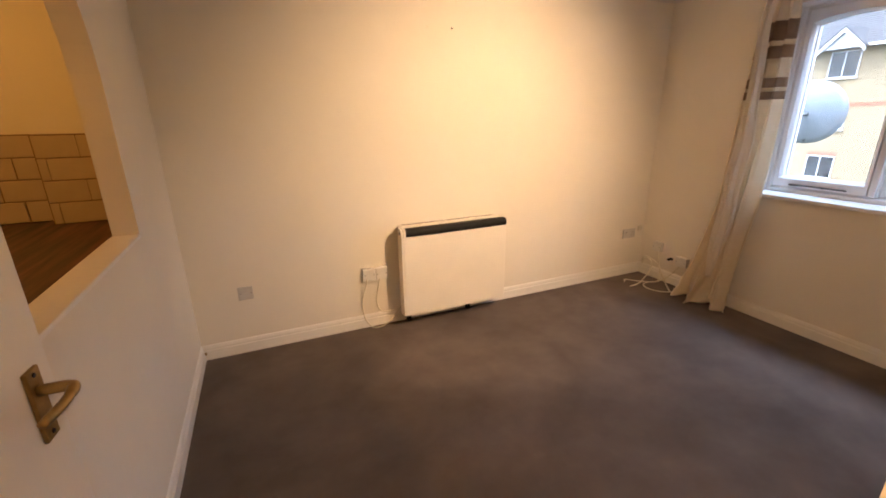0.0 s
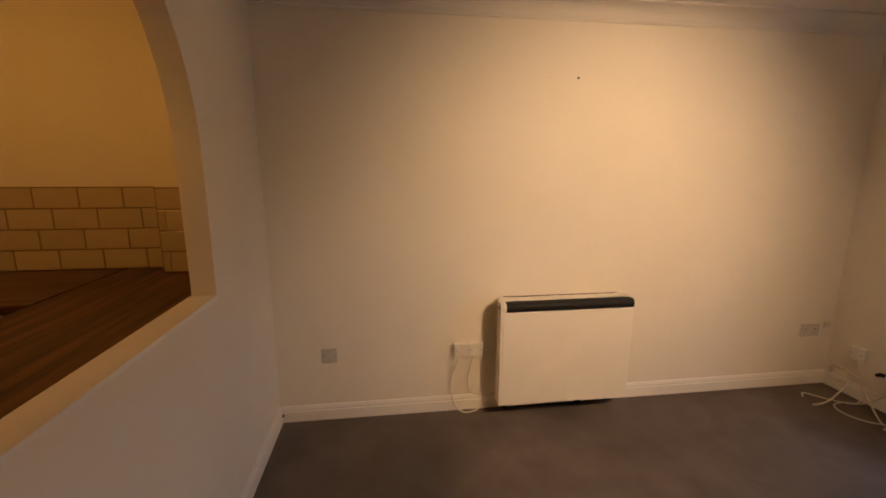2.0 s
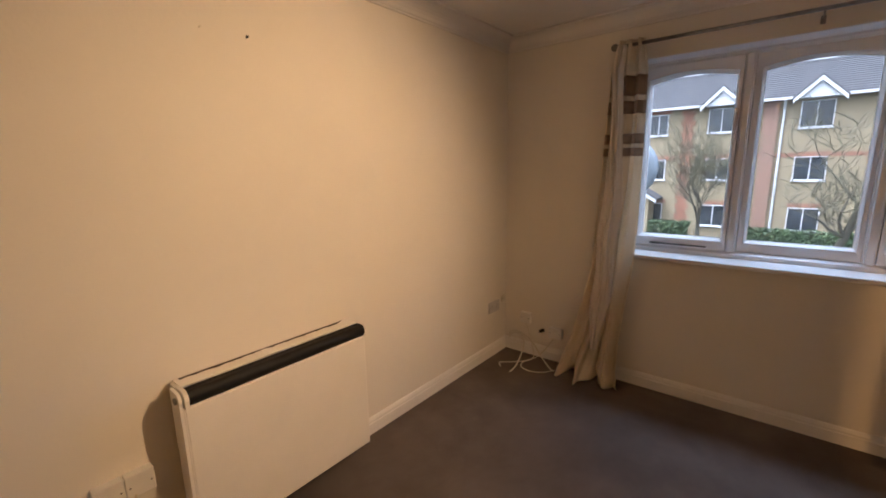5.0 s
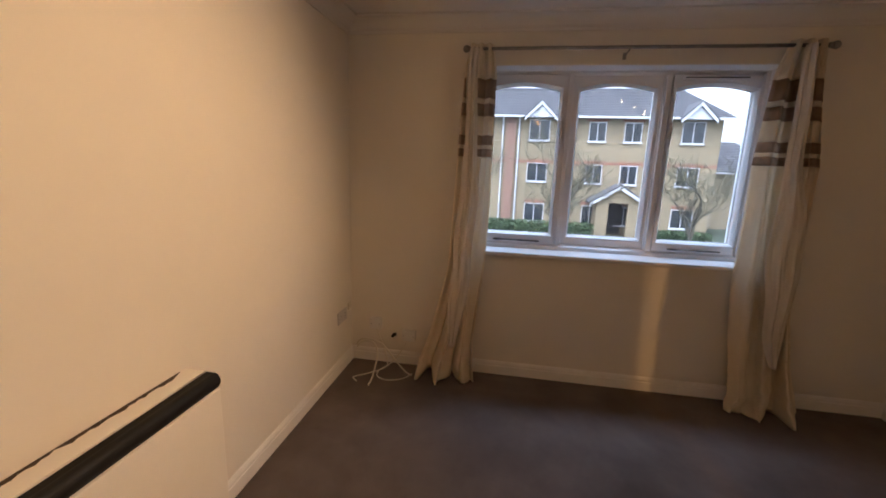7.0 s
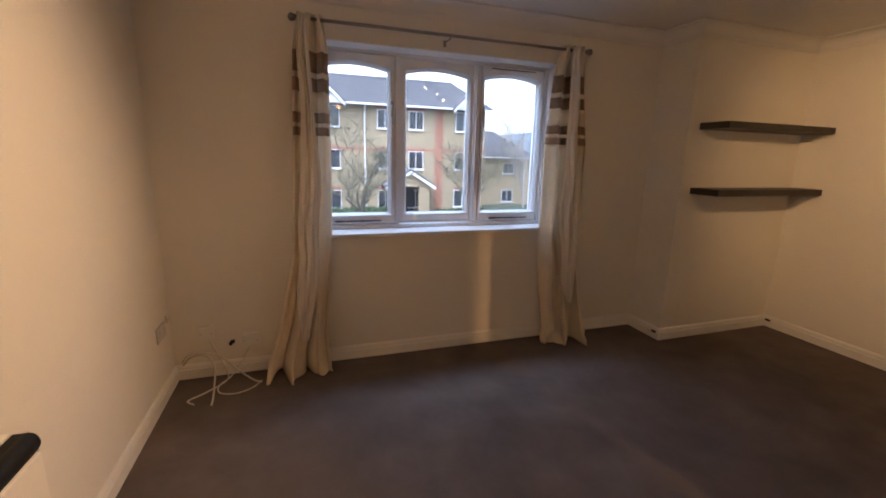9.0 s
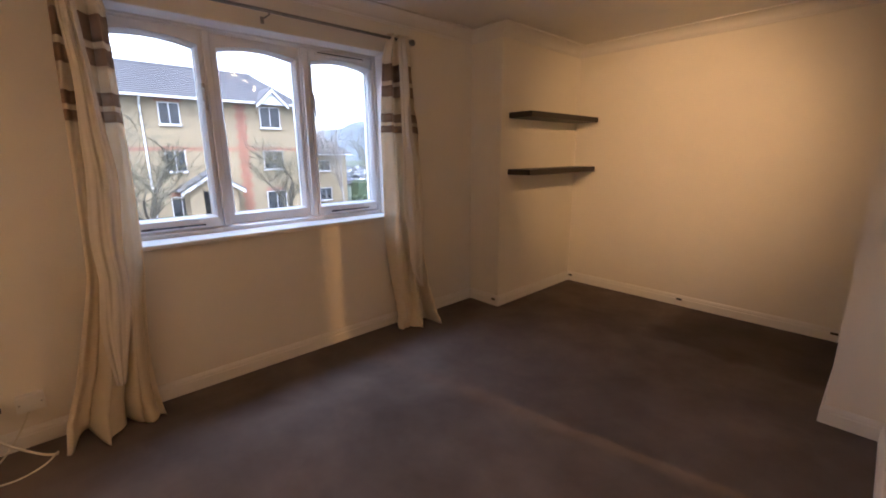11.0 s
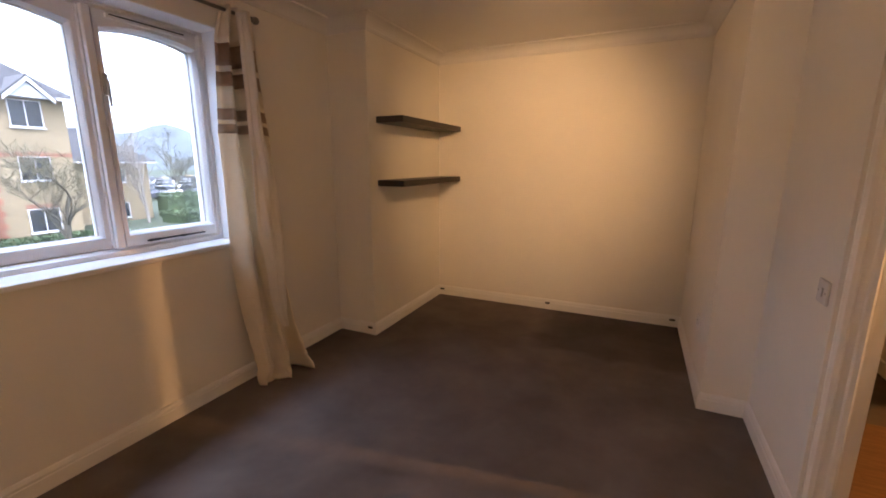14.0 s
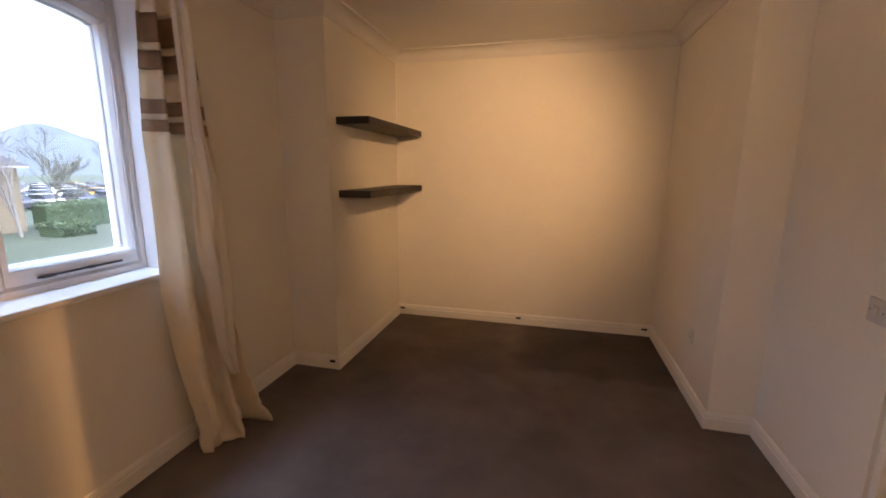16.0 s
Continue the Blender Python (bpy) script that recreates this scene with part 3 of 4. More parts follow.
def turned_edge(parent, bottom, centre, width, front, wave):
    """The leading edge turned outwards, with its white lining showing. centre, width: (z, metres) upwards."""
    bm = bmesh.new()
    rows, cols = 70, 30
    grid = []
    for j in range(rows + 1):
        h = j / rows
        z = 2.13 + (bottom - 2.13) * h
        c = float(np.interp(z, [k for k, _ in centre], [v for _, v in centre])) + 0.010 * math.sin(9 * h + wave) + 0.004 * math.sin(23 * h)
        w = float(np.interp(z, [k for k, _ in width], [v for _, v in width])) * (1 + 0.10 * math.sin(14 * h + wave))
        row = []
        for i in range(cols + 1):
            u = i / cols
            crest = math.sin(math.pi * u) ** 0.8
            bulge = 0.034 * crest + 0.016 * math.sin(2 * math.pi * (2.4 * u + 0.8 * h) + wave) * math.sin(math.pi * u) + 0.006 * math.sin(2 * math.pi * (5 * u - 1.7 * h)) * crest
            row.append(bm.verts.new((front - bulge * (0.55 + 0.45 * min(1, 3 * (1 - h))) - 0.028 * min(1, h * 12), c + w * (0.5 - u), z)))
        grid.append(row)
    for r0, r1 in zip(grid, grid[1:]):
        for i in range(cols):
            bm.faces.new((r0[i], r0[i + 1], r1[i + 1], r1[i]))
    p = part("turned_edge", bm, LINING, parent, "white lining of the turned-out edge", True)
    p.modifiers.new("thick", "SOLIDIFY").thickness = 0.0025


turned_edge(right, 0.33, [(0.33, 0.19), (0.7, 0.22), (1.0, 0.25), (1.5, 0.285), (2.13, 0.30)], [(0.33, 0.03), (0.5, 0.11), (0.9, 0.185), (1.3, 0.14), (1.5, 0.095), (1.9, 0.06), (2.13, 0.05)], 3.195, 0.0)
turned_edge(left, 0.25, [(0.25, 2.14), (0.8, 2.07), (1.3, 2.06), (1.8, 2.065), (2.13, 2.05)], [(0.25, 0.04), (0.6, 0.12), (1.0, 0.13), (1.5, 0.085), (1.9, 0.07), (2.13, 0.05)], 3.19, 1.7)

# ---- storage heater ----
heater = thing("storage_heater", "cream enamelled storage heater with black top grille on the wall", "heater")
HX0, HX1, HF = 0.94, 1.745, 2.742
side = [(2.868, 0.10), (HF + 0.012, 0.10), (HF + 0.012, 0.69), (HF + 0.03, 0.712), (2.868, 0.722)]
bm = prism(bmesh.new(), side, "x", HX0 + 0.02, HX1 - 0.01)
part("body", bm, HEATER, heater)
bm = bmesh.new()
box(bm, HX0 + 0.012, HX1, HF, HF + 0.014, 0.097, 0.668, bevel=0.004)
part("front_panel", bm, HEATER, heater)
nose = [(HF + 0.006, 0.672)] + [(HF + 0.022 - 0.024 * math.cos(a), 0.695 + 0.027 * math.sin(a)) for a in [math.pi * (k - 3) / 12 for k in range(0, 11)]] + [(HF + 0.05, 0.722), (HF + 0.05, 0.672)]
part("grille", prism(bmesh.new(), nose, "x", HX0 + 0.035, HX1 + 0.002), BLACK, heater, "black rounded air outlet grille")
cap = [(HF - 0.002, 0.10), (HF - 0.004, 0.69)] + [(HF + 0.022 - 0.028 * math.cos(a), 0.695 + 0.031 * math.sin(a)) for a in [math.pi / 10 * k for k in range(0, 6)]] + [(HF + 0.075, 0.727), (HF + 0.075, 0.10)]
part("end_cap", prism(bmesh.new(), cap, "x", HX0 + 0.002, HX0 + 0.012), HEATER, heater)
part("end_cap", prism(bmesh.new(), cap, "x", HX0 + 0.020, HX0 + 0.034), HEATER, heater)
bm = tube(bmesh.new(), [(HX0 + 0.002, HF + 0.024, 0.698), (HX0 - 0.004, HF + 0.024, 0.698)], 0.012, 14)
part("screw_cap", bm, STEEL, heater)
part("top_plate", boxes((HX0 + 0.03, HX1 - 0.004, HF + 0.05, 2.872, 0.7245, 0.729)), HEATER, heater)
rnd = random.Random(17)
strip = [(1.715, 2.868), (HX0 + 0.045, 2.868)] + [(HX0 + 0.045 + 0.67 * k / 40 + 0.003, 2.851 + rnd.uniform(-0.005, 0.006) + (0.009 if 17 < k < 20 else 0)) for k in range(41)]
part("worn_strip", prism(bmesh.new(), strip, "z", 0.7292, 0.7296), mat("scorched_paint", (0.05, 0.03, 0.018), 0.85, vary=0.5, scale=40), heater, "dark scorched strip along the back edge")
part("back_plate", boxes((HX0 + 0.025, HX1 - 0.02, 2.869, N - 0.003, 0.12, 0.56)), HEATER, heater)
# black strip added to deepen the shade in the gap under the heater
part("base_shade", boxes((HX0 + 0.08, HX1 - 0.22, HF + 0.15, 2.86, 0.085, 0.0995)), BLACK, heater, "black strip deepening the shade under the heater")
for x in (HX0 + 0.06, HX1 - 0.26):
    part("foot", boxes((x, x + 0.03, HF + 0.15, 2.86, 0.0, 0.085)), BLACK, heater)

# ---- sockets, switch and cables ----
def plate(name, label, x, y, z, facing, w=0.086, h=0.086, material=PLASTIC, kind_of="socket", holes=1, deep=0.0):
    """A wall plate centred at (x, y, z) facing one of -y, -x, +x."""
    turn = {"-y": 0, "-x": -90, "+x": 90}[facing]
    out = {"-y": (0, -deep), "-x": (-deep, 0), "+x": (deep, 0)}[facing]
    ob = thing(name, label, kind_of, at=(x + out[0], y + out[1], z), rz=turn)
    if deep:
        part("back_box", box(bmesh.new(), -w / 2 + 0.002, w / 2 - 0.002, 0.0, deep - 0.0005, -h / 2 + 0.002, h / 2 - 0.002, bevel=0.002), material, ob)
    bm = bmesh.new()
    box(bm, -w / 2, w / 2, -0.010, -0.0005, -h / 2, h / 2, bevel=0.003)
    part("faceplate", bm, material, ob)
    if kind_of == "switch":
        bm = bmesh.new()
        box(bm, -0.012, 0.012, -0.016, -0.0105, -0.017, 0.017, bevel=0.002)
        part("rocker", bm, material, ob)
    elif kind_of == "socket":
        for i in range(holes):
            cx = (i - (holes - 1) / 2) * 0.07
            bm = boxes((cx - 0.004, cx + 0.004, -0.0112, -0.0102, 0.006, 0.014), (cx - 0.014, cx - 0.008, -0.0112, -0.0102, -0.014, -0.010), (cx + 0.008, cx + 0.014, -0.0112, -0.0102, -0.014, -0.010))
            part("pin_holes", bm, DARKMETAL, ob)
            part("rocker", boxes((cx - 0.006, cx + 0.006, -0.013, -0.0104, 0.022, 0.034)), material, ob)
    for sx in (-1, 1):
        part("screw", tube(bmesh.new(), [(sx * (w / 2 - 0.012), -0.0104, 0), (sx * (w / 2 - 0.012), -0.0116, 0)], 0.0035, 8), STEEL, ob)
    return ob


plate("wall_plate", "greyed single blank plate low on the wall", -0.034, N, 0.401, "-y", material=GREYPLATE, kind_of="plate")
plate("fused_spur", "cream fused spur plate beside the heater with a cable", 0.742, N, 0.401, "-y", kind_of="plate", deep=0.03)
plate("fused_spur", "cream fused spur plate beside the heater with a cable", 0.830, N, 0.401, "-y", kind_of="plate", deep=0.03)
plate("double_socket", "white double socket near the window corner", 3.155, N, 0.395, "-y", w=0.146, material=GREYPLATE, holes=2)
plate("aerial_plate", "small white aerial socket in the corner", 3.285, N, 0.43, "-y", w=0.05, h=0.05, material=CABLE, kind_of="plate")
plate("phone_socket", "white square telephone socket in the corner", E, 2.71, 0.30, "-x", material=PLASTIC, kind_of="plate", deep=0.028)
plate("cable_box", "white junction box low on the window wall", E, 2.46, 0.23, "-x", w=0.10, h=0.08, material=PLASTIC, kind_of="plate", deep=0.032)
plate("single_socket", "white single socket on the boxed pier", PIL_X, -0.84, 0.385, "+x", material=PLASTIC)
plate("light_switch", "white single light switch by the doorway", SW, 0.185, 0.90, "+x", material=GREYPLATE, kind_of="switch")


def cable(label, pts, r=0.0042, name="cable"):
    ob = part(name, tube(bmesh.new(), smooth_path(pts), r, 8), CABLE, None, "", True)
    return tagged(ob, label, "cable")


y = N - 0.022
cable("thin cream flex looping from a spur to the heater", [(0.722, N - 0.041, 0.375), (0.712, y - 0.025, 0.33), (0.685, y, 0.22), (0.69, y - 0.01, 0.09), (0.74, y - 0.03, 0.012), (0.82, y - 0.03, 0.008), (0.88, y - 0.02, 0.04), (0.94, y - 0.01, 0.10), (0.97, y - 0.01, 0.13)])
cable("thin cream flex hanging from a spur to the heater", [(0.812, N - 0.041, 0.37), (0.80, y - 0.015, 0.31), (0.785, y, 0.21), (0.80, y, 0.13), (0.85, y, 0.10), (0.93, y, 0.10), (0.97, y - 0.01, 0.12)])
cable("white aerial cable looped on the carpet", [(3.32, 2.86, 0.12), (3.28, 2.81, 0.18), (3.25, 2.73, 0.20), (3.24, 2.63, 0.17), (3.22, 2.54, 0.08), (3.19, 2.45, 0.012), (3.16, 2.40, 0.006)], 0.0055)
cable("white aerial cable looped on the carpet", [(3.32, 2.855, 0.10), (3.28, 2.80, 0.165), (3.25, 2.71, 0.18), (3.20, 2.66, 0.12), (3.11, 2.655, 0.03), (3.04, 2.65, 0.006), (2.97, 2.645, 0.006)], 0.0055)
cable("white aerial cable looped on the carpet", [(3.316, 2.46, 0.21), (3.28, 2.52, 0.10), (3.24, 2.58, 0.03), (3.17, 2.64, 0.008), (3.09, 2.62, 0.006), (3.06, 2.54, 0.006), (3.10, 2.45, 0.006), (3.18, 2.40, 0.006)])
cable("white telephone lead drooping from its socket", [(3.305, 2.70, 0.265), (3.295, 2.67, 0.20), (3.27, 2.62, 0.09), (3.22, 2.60, 0.02), (3.12, 2.70, 0.006), (3.05, 2.78, 0.006), (3.0, 2.74, 0.006)])
ob = tagged(part("coupler", tube(bmesh.new(), [(3.327, 2.56, 0.222), (3.327, 2.575, 0.222), (3.30, 2.58, 0.218)], [0.013, 0.012, 0.011], 10), BLACK), "small black aerial coupler on the wall", "connector")
for x, z in ((2.955, 0.062), (1.864, 0.062), (0.83, 0.062)):
    bm = bmesh.new()
    box(bm, x - 0.022, x + 0.022, S + 0.0162, S + 0.026, z - 0.008, z + 0.008, bevel=0.002)
    tube(bm, [(x - 0.014, S + 0.026, z), (x - 0.014, S + 0.028, z)], 0.004, 8)
    tagged(part("skirting_bracket", bm, DARKMETAL), "small dark metal bracket screwed to the skirting", "bracket", "skirting brackets")
bm = bmesh.new()
box(bm, 3.015, 3.055, NOOK_Y + 0.0162, NOOK_Y + 0.026, 0.052, 0.068, bevel=0.002)
tagged(part("skirting_bracket", bm, DARKMETAL), "small dark metal bracket screwed to the skirting", "bracket", "skirting brackets")
for x, r in ((1.390, 0.006), (1.222, 0.004)):
    tagged(part("nail", tube(bmesh.new(), [(x, N, 1.964), (x, N - 0.008, 1.966), (x, N - 0.010, 1.966)], [r * 0.6, r * 0.6, r], 8), DARKMETAL if r > 0.005 else CABLE), "small picture nail high on the wall", "nail", "picture nails")
ob = tagged(part("pipe_stub", tube(bmesh.new(), [(W + 0.02, N - 0.017, 0.05), (W + 0.02, N - 0.03, 0.05)], 0.008, 10), BRASS), "small copper stub on the skirting corner", "pipe")

# ---- floating shelves ----
for z in (1.69, 1.222):
    sh = thing("floating_shelf", "black-brown floating shelf fixed in the wall recess", "shelf", "floating shelves")
    bm = bmesh.new()
    box(bm, 2.768, NOOK_X - 0.001, -1.768, -0.672, z - 0.047, z, bevel=0.003)
    part("board", bm, WENGE, sh)

# ---- living-room door, open ----
door = thing("door_1", "white flush door standing open with a brass lever handle", "door", at=(-0.287, DOOR_Y + 0.012, 0), rz=86, kind="structure")
bm = bmesh.new()
box(bm, 0, 0.757, -0.022, 0.018, 0.012, 1.995, bevel=0.002)
part("leaf", bm, GLOSS, door)


def lever(parent, x, y, z, out, along):
    """A lever on a square-ended backplate; out: the way it stands off; along: the way the lever points."""
    h = part("handle", box(bmesh.new(), x - 0.018, x + 0.018, min(y, y + out * 0.007), max(y, y + out * 0.007), z - 0.088, z + 0.038, bevel=0.002), BRASS, parent, "antique brass lever handle")
    bm = tube(bmesh.new(), smooth_path([(x, y + out * 0.006, z), (x, y + out * 0.045, z), (x + along * 0.012, y + out * 0.056, z), (x + along * 0.05, y + out * 0.058, z - 0.001), (x + along * 0.095, y + out * 0.050, z - 0.004)], 4), [0.0095] * 5 + [0.009] * 5 + [0.0075] * 6 + [0.006], 10)
    part("lever", bm, BRASS, h, "", True)
    for dz in (0.028, -0.076):
        part("screw", tube(bmesh.new(), [(x, y + out * 0.007, z + dz), (x, y + out * 0.0085, z + dz)], 0.004, 8), DARKMETAL, h)
    return h


lever(door, 0.70, -0.022, 1.03, -1, -1)
lever(door, 0.70, 0.018, 1.03, 1, -1)
for z in (0.25, 1.75):
    part("hinge", tube(bmesh.new(), [(-0.004, -0.024, z), (-0.004, -0.024, z + 0.09)], 0.006, 8), BRASS, door)

# ---- hall ----
hall_door = thing("door_2", "white hall door folded back against the wall", "door", at=(0.385, 0.13, 0), rz=-90, kind="structure")
bm = bmesh.new()
box(bm, 0, 0.74, -0.04, 0, 0.012, 1.995, bevel=0.002)
part("leaf", bm, GLOSS, hall_door)
lever(hall_door, 0.055, -0.04, 1.01, -1, 1)
part("hinge", tube(bmesh.new(), [(0.744, 0.002, 0.25), (0.744, 0.002, 0.34)], 0.006, 8), BRASS, hall_door)
hl = thing("ceiling_lamp", "lit warm bulb in a plain white holder on the hall ceiling", "lamp")
part("holder", tube(bmesh.new(), [(-1.05, 0.03, H), (-1.05, 0.03, H - 0.02), (-1.05, 0.03, H - 0.021), (-1.05, 0.03, H - 0.09)], [0.05, 0.05, 0.02, 0.02], 16), PLASTIC, hl)

kl = thing("ceiling_spotlight", "small white kitchen ceiling spotlight", "lamp")
part("base", tube(bmesh.new(), [(-1.5, 1.42, H), (-1.5, 1.42, H - 0.02)], 0.04, 18), PLASTIC, kl)
part("head", tube(bmesh.new(), [(-1.5, 1.36, H - 0.045), (-1.5, 1.40, H - 0.07), (-1.5, 1.44, H - 0.095)], [0.012, 0.03, 0.032], 18, False), PLASTIC, kl)
part("arm", tube(bmesh.new(), [(-1.5, 1.42, H - 0.02), (-1.5, 1.40, H - 0.06)], 0.008, 8), PLASTIC, kl)

# ---- spotlight fitting ----
fit_ob = thing("ceiling_spotlight", "three-head brushed steel ceiling spotlight with lit bulbs", "lamp")
part("base", tube(bmesh.new(), [(1.59, 0.56, H), (1.59, 0.56, H - 0.022), (1.59, 0.56, H - 0.028)], [0.06, 0.06, 0.045], 24), STEEL, fit_ob, "round ceiling rose")
part("stem", tube(bmesh.new(), [(1.59, 0.56, H - 0.02), (1.59, 0.56, 2.24)], 0.008, 10), STEEL, fit_ob)
part("bar", tube(bmesh.new(), [(1.27, 0.36, 2.24), (1.87, 0.772, 2.24)], 0.009, 12), STEEL, fit_ob, "slim straight bar")
for at, to in SPOTS:
    at, to = Vector(at), Vector(to)
    d = (to - at).normalized()
    head = part("head", tube(bmesh.new(), [at - d * 0.09, at - d * 0.075, at - d * 0.02, at + d * 0.002], [0.012, 0.024, 0.032, 0.034], 18, False), STEEL, fit_ob, "", True)
    part("arm", tube(bmesh.new(), [(at.x, at.y, 2.24), (at.x, at.y, 2.21), at - d * 0.085], 0.006, 8), STEEL, head)
    part("bulb", tube(bmesh.new(), [at - d * 0.03, at - d * 0.006, at + d * 0.008, at + d * 0.018, at + d * 0.022], [0.022, 0.027, 0.025, 0.016, 0.004], 16), BULB, head, "glowing warm bulb")

# ---- kitchen beyond the hatch ----
WT = 0.955
unit = thing("base_cabinet", "cream kitchen base cabinets under the hatch worktop", "cabinet")
part("body", boxes((-0.98, -0.425, DOOR_Y + 0.02, 2.895, 0.12, WT - 0.041)), CABINET, unit)
part("plinth", boxes((-0.93, -0.43, DOOR_Y + 0.02, 2.895, 0, 0.118)), CABINET, unit)
unit = thing("base_cabinet", "cream kitchen base cabinet along the tiled wall", "cabinet")
part("body", boxes((-2.70, -0.985, 2.33, 2.895, 0.12, WT - 0.041)), CABINET, unit)
part("plinth", boxes((-2.70, -0.985, 2.38, 2.895, 0, 0.118)), CABINET, unit)
for i in range(3):
    d = part("door", box(bmesh.new(), -1.55 - 0.5 * i, -1.06 - 0.5 * i, 2.31, 2.329, 0.14, WT - 0.05, bevel=0.003), CABINET, unit)
    part("handle", tube(bmesh.new(), [(-1.12 - 0.5 * i, 2.31, 0.80), (-1.12 - 0.5 * i, 2.28, 0.80), (-1.12 - 0.5 * i, 2.28, 0.70), (-1.12 - 0.5 * i, 2.31, 0.70)], 0.005, 8), STEEL, d)
bm = bmesh.new()
box(bm, -1.04, -0.422, DOOR_Y + 0.005, N - 0.002, WT - 0.04, WT, bevel=0.006)
tagged(part("worktop", bm, WORKTOP), "dark streaked wood-effect worktop behind the hatch", "worktop")
bm = bmesh.new()
box(bm, -2.72, -1.043, 2.29, N - 0.002, WT - 0.04, WT, bevel=0.006)
tagged(part("worktop", bm, WORKTOP2), "dark wood-effect worktop along the tiled wall", "worktop")
tagged(part("joint_strip", boxes((-1.0435, -1.0395, 2.29, N - 0.002, WT - 0.038, WT + 0.0015)), DARKMETAL), "thin dark worktop joint strip", "strip")

TW, TH, GAP = 0.2, 0.099, 0.006
tiles = thing("tile_splashback", "cream brick-bond tiles with brown grout above the worktop", "splashback", kind="structure")
part("grout", boxes((-2.72, -0.80, N - 0.007, N - 0.001, WT + 0.001, WT + 4 * (TH + GAP) + 0.004), (-0.80, -0.425, N - 0.127, N - 0.001, WT + 0.001, WT + 4 * (TH + GAP) + 0.004)), GROUT, tiles)
full = box(bmesh.new(), 0, TW, -0.006, 0, 0, TH, bevel=0.002)
full_me = mesh_of(full, "tile", TILE)
cuts = {}
for row in range(4):
    z = WT + 0.004 + row * (TH + GAP)
    for x_end, yy, x_start in ((-0.80, N - 0.0072, -2.72), (-0.425, N - 0.1272, -0.80)):
        x = x_end - (0.0 if row % 2 else TW / 2 + 0.03)
        edges = [x_end] + [x - i * (TW + GAP) for i in range(0 if row % 2 == 0 else 1, 12)]
        for hi, lo in zip(edges, edges[1:]):
            lo2 = max(lo, x_start)
            w = round(hi - lo2 - GAP, 4)
            if w < 0.012:
                continue
            if w not in cuts:
                cuts[w] = full_me if abs(w - TW) < 1e-4 else mesh_of(box(bmesh.new(), 0, w, -0.006, 0, 0, TH, bevel=0.002), "tile", TILE)
            t = new("tile", cuts[w])
            t.parent = tiles
            t.location = (lo2 + GAP / 2 + (0.003 if lo2 == x_start else 0), yy, z)
structure("wall_boxing", boxes((-0.80, -0.422, N - 0.118, N - 0.001, 0.001 + WT + 4 * (TH + GAP) + 0.004, H)), PAINT, "painted pipe boxing in the kitchen corner", "wall")

# ---- hall floor boards ----
boards = thing("floor_hall", "orange oak laminate boards in the hall", "floor", kind="structure")
part("underlay", boxes((-2.75, 0.47, -0.72, 0.31, -0.1, -0.012)), CONCRETE, boards)
rnd = random.Random(5)
for i in range(8):
    y0 = -0.69 + i * 0.12
    x = -2.74 - rnd.uniform(0, 0.9)
    while x < 0.46:
        a, b = max(x, -2.74), min(x + 1.2, 0.465)
        if b - a > 0.05:
            bm = box(bmesh.new(), a + 0.0008, b - 0.0008, y0 + 0.0008, min(y0 + 0.1192, 0.309), -0.012, -0.0005, bevel=0.001)
            part("board", bm, LAMINATE, boards)
        x += 1.2

# ---- outside ----
GZ = -2.65
bm = bmesh.new()
grid = [[bm.verts.new((x, y, GZ - 0.004)) for y in (-2500, -400, -60, 60, 400, 2500)] for x in (-2500, -400, -40, 3.7, 60, 400, 2500)]
for r0, r1 in zip(grid, grid[1:]):
    for a, b, c, d in zip(r0, r0[1:], r1[1:], r1):
        bm.faces.new((a, b, c, d))
structure("ground", bm, GRASS, "damp winter grass around the flats", "ground")
structure("road", boxes((13.5, 19.5, -300, 120, GZ - 0.2, GZ + 0.01)), ASPHALT, "wet grey asphalt access road", "road")
structure("pavement", boxes((19.6, 21.6, -60, 60, GZ - 0.2, GZ + 0.11)), CONCRETE, "grey concrete footpath in front of the flats", "pavement")
structure("kerb", boxes((19.5, 19.6, -60, 60, GZ - 0.2, GZ + 0.12), (13.4, 13.5, -60, 60, GZ - 0.2, GZ + 0.12)), CONCRETE, "concrete kerb stones along the road", "kerb")

BX, BY0, BY1, EAVE, RIDGE, BDEEP = 28.0, -9.9, 24.0, 4.55, 6.8, 9.0
ROWS_Z = [(-2.02, -0.86), (0.52, 1.67), (3.05, 4.2)]


def facade_window(parent, x, y, z0, z1, w):
    """A white two-light window standing 4 cm proud in its brick opening."""
    k = part("window", ring(bmesh.new(), [(y - w / 2, z0), (y + w / 2, z0), (y + w / 2, z1), (y - w / 2, z1)], [(y - w / 2 + 0.045, z0 + 0.045), (y + w / 2 - 0.045, z0 + 0.045), (y + w / 2 - 0.045, z1 - 0.045), (y - w / 2 + 0.045, z1 - 0.045)], "x", x - 0.04, x + 0.045), EXTWHITE, parent, "white framed casement window")
    part("mullion", boxes((x - 0.035, x + 0.05, y - 0.022, y + 0.022, z0 + 0.045, z1 - 0.045)), EXTWHITE, k)
    part("pane", boxes((x - 0.02, x - 0.01, y - w / 2 + 0.045, y - 0.022, z0 + 0.045, z1 - 0.045)), DARKGLASS, k)
    part("pane", boxes((x - 0.02, x - 0.01, y + 0.022, y + w / 2 - 0.045, z0 + 0.045, z1 - 0.045)), DARKGLASS, k)
    part("sill", boxes((x - 0.10, x, y - w / 2 - 0.045, y + w / 2 + 0.045, z0 - 0.07, z0 - 0.002)), EXTWHITE, k)
    return k


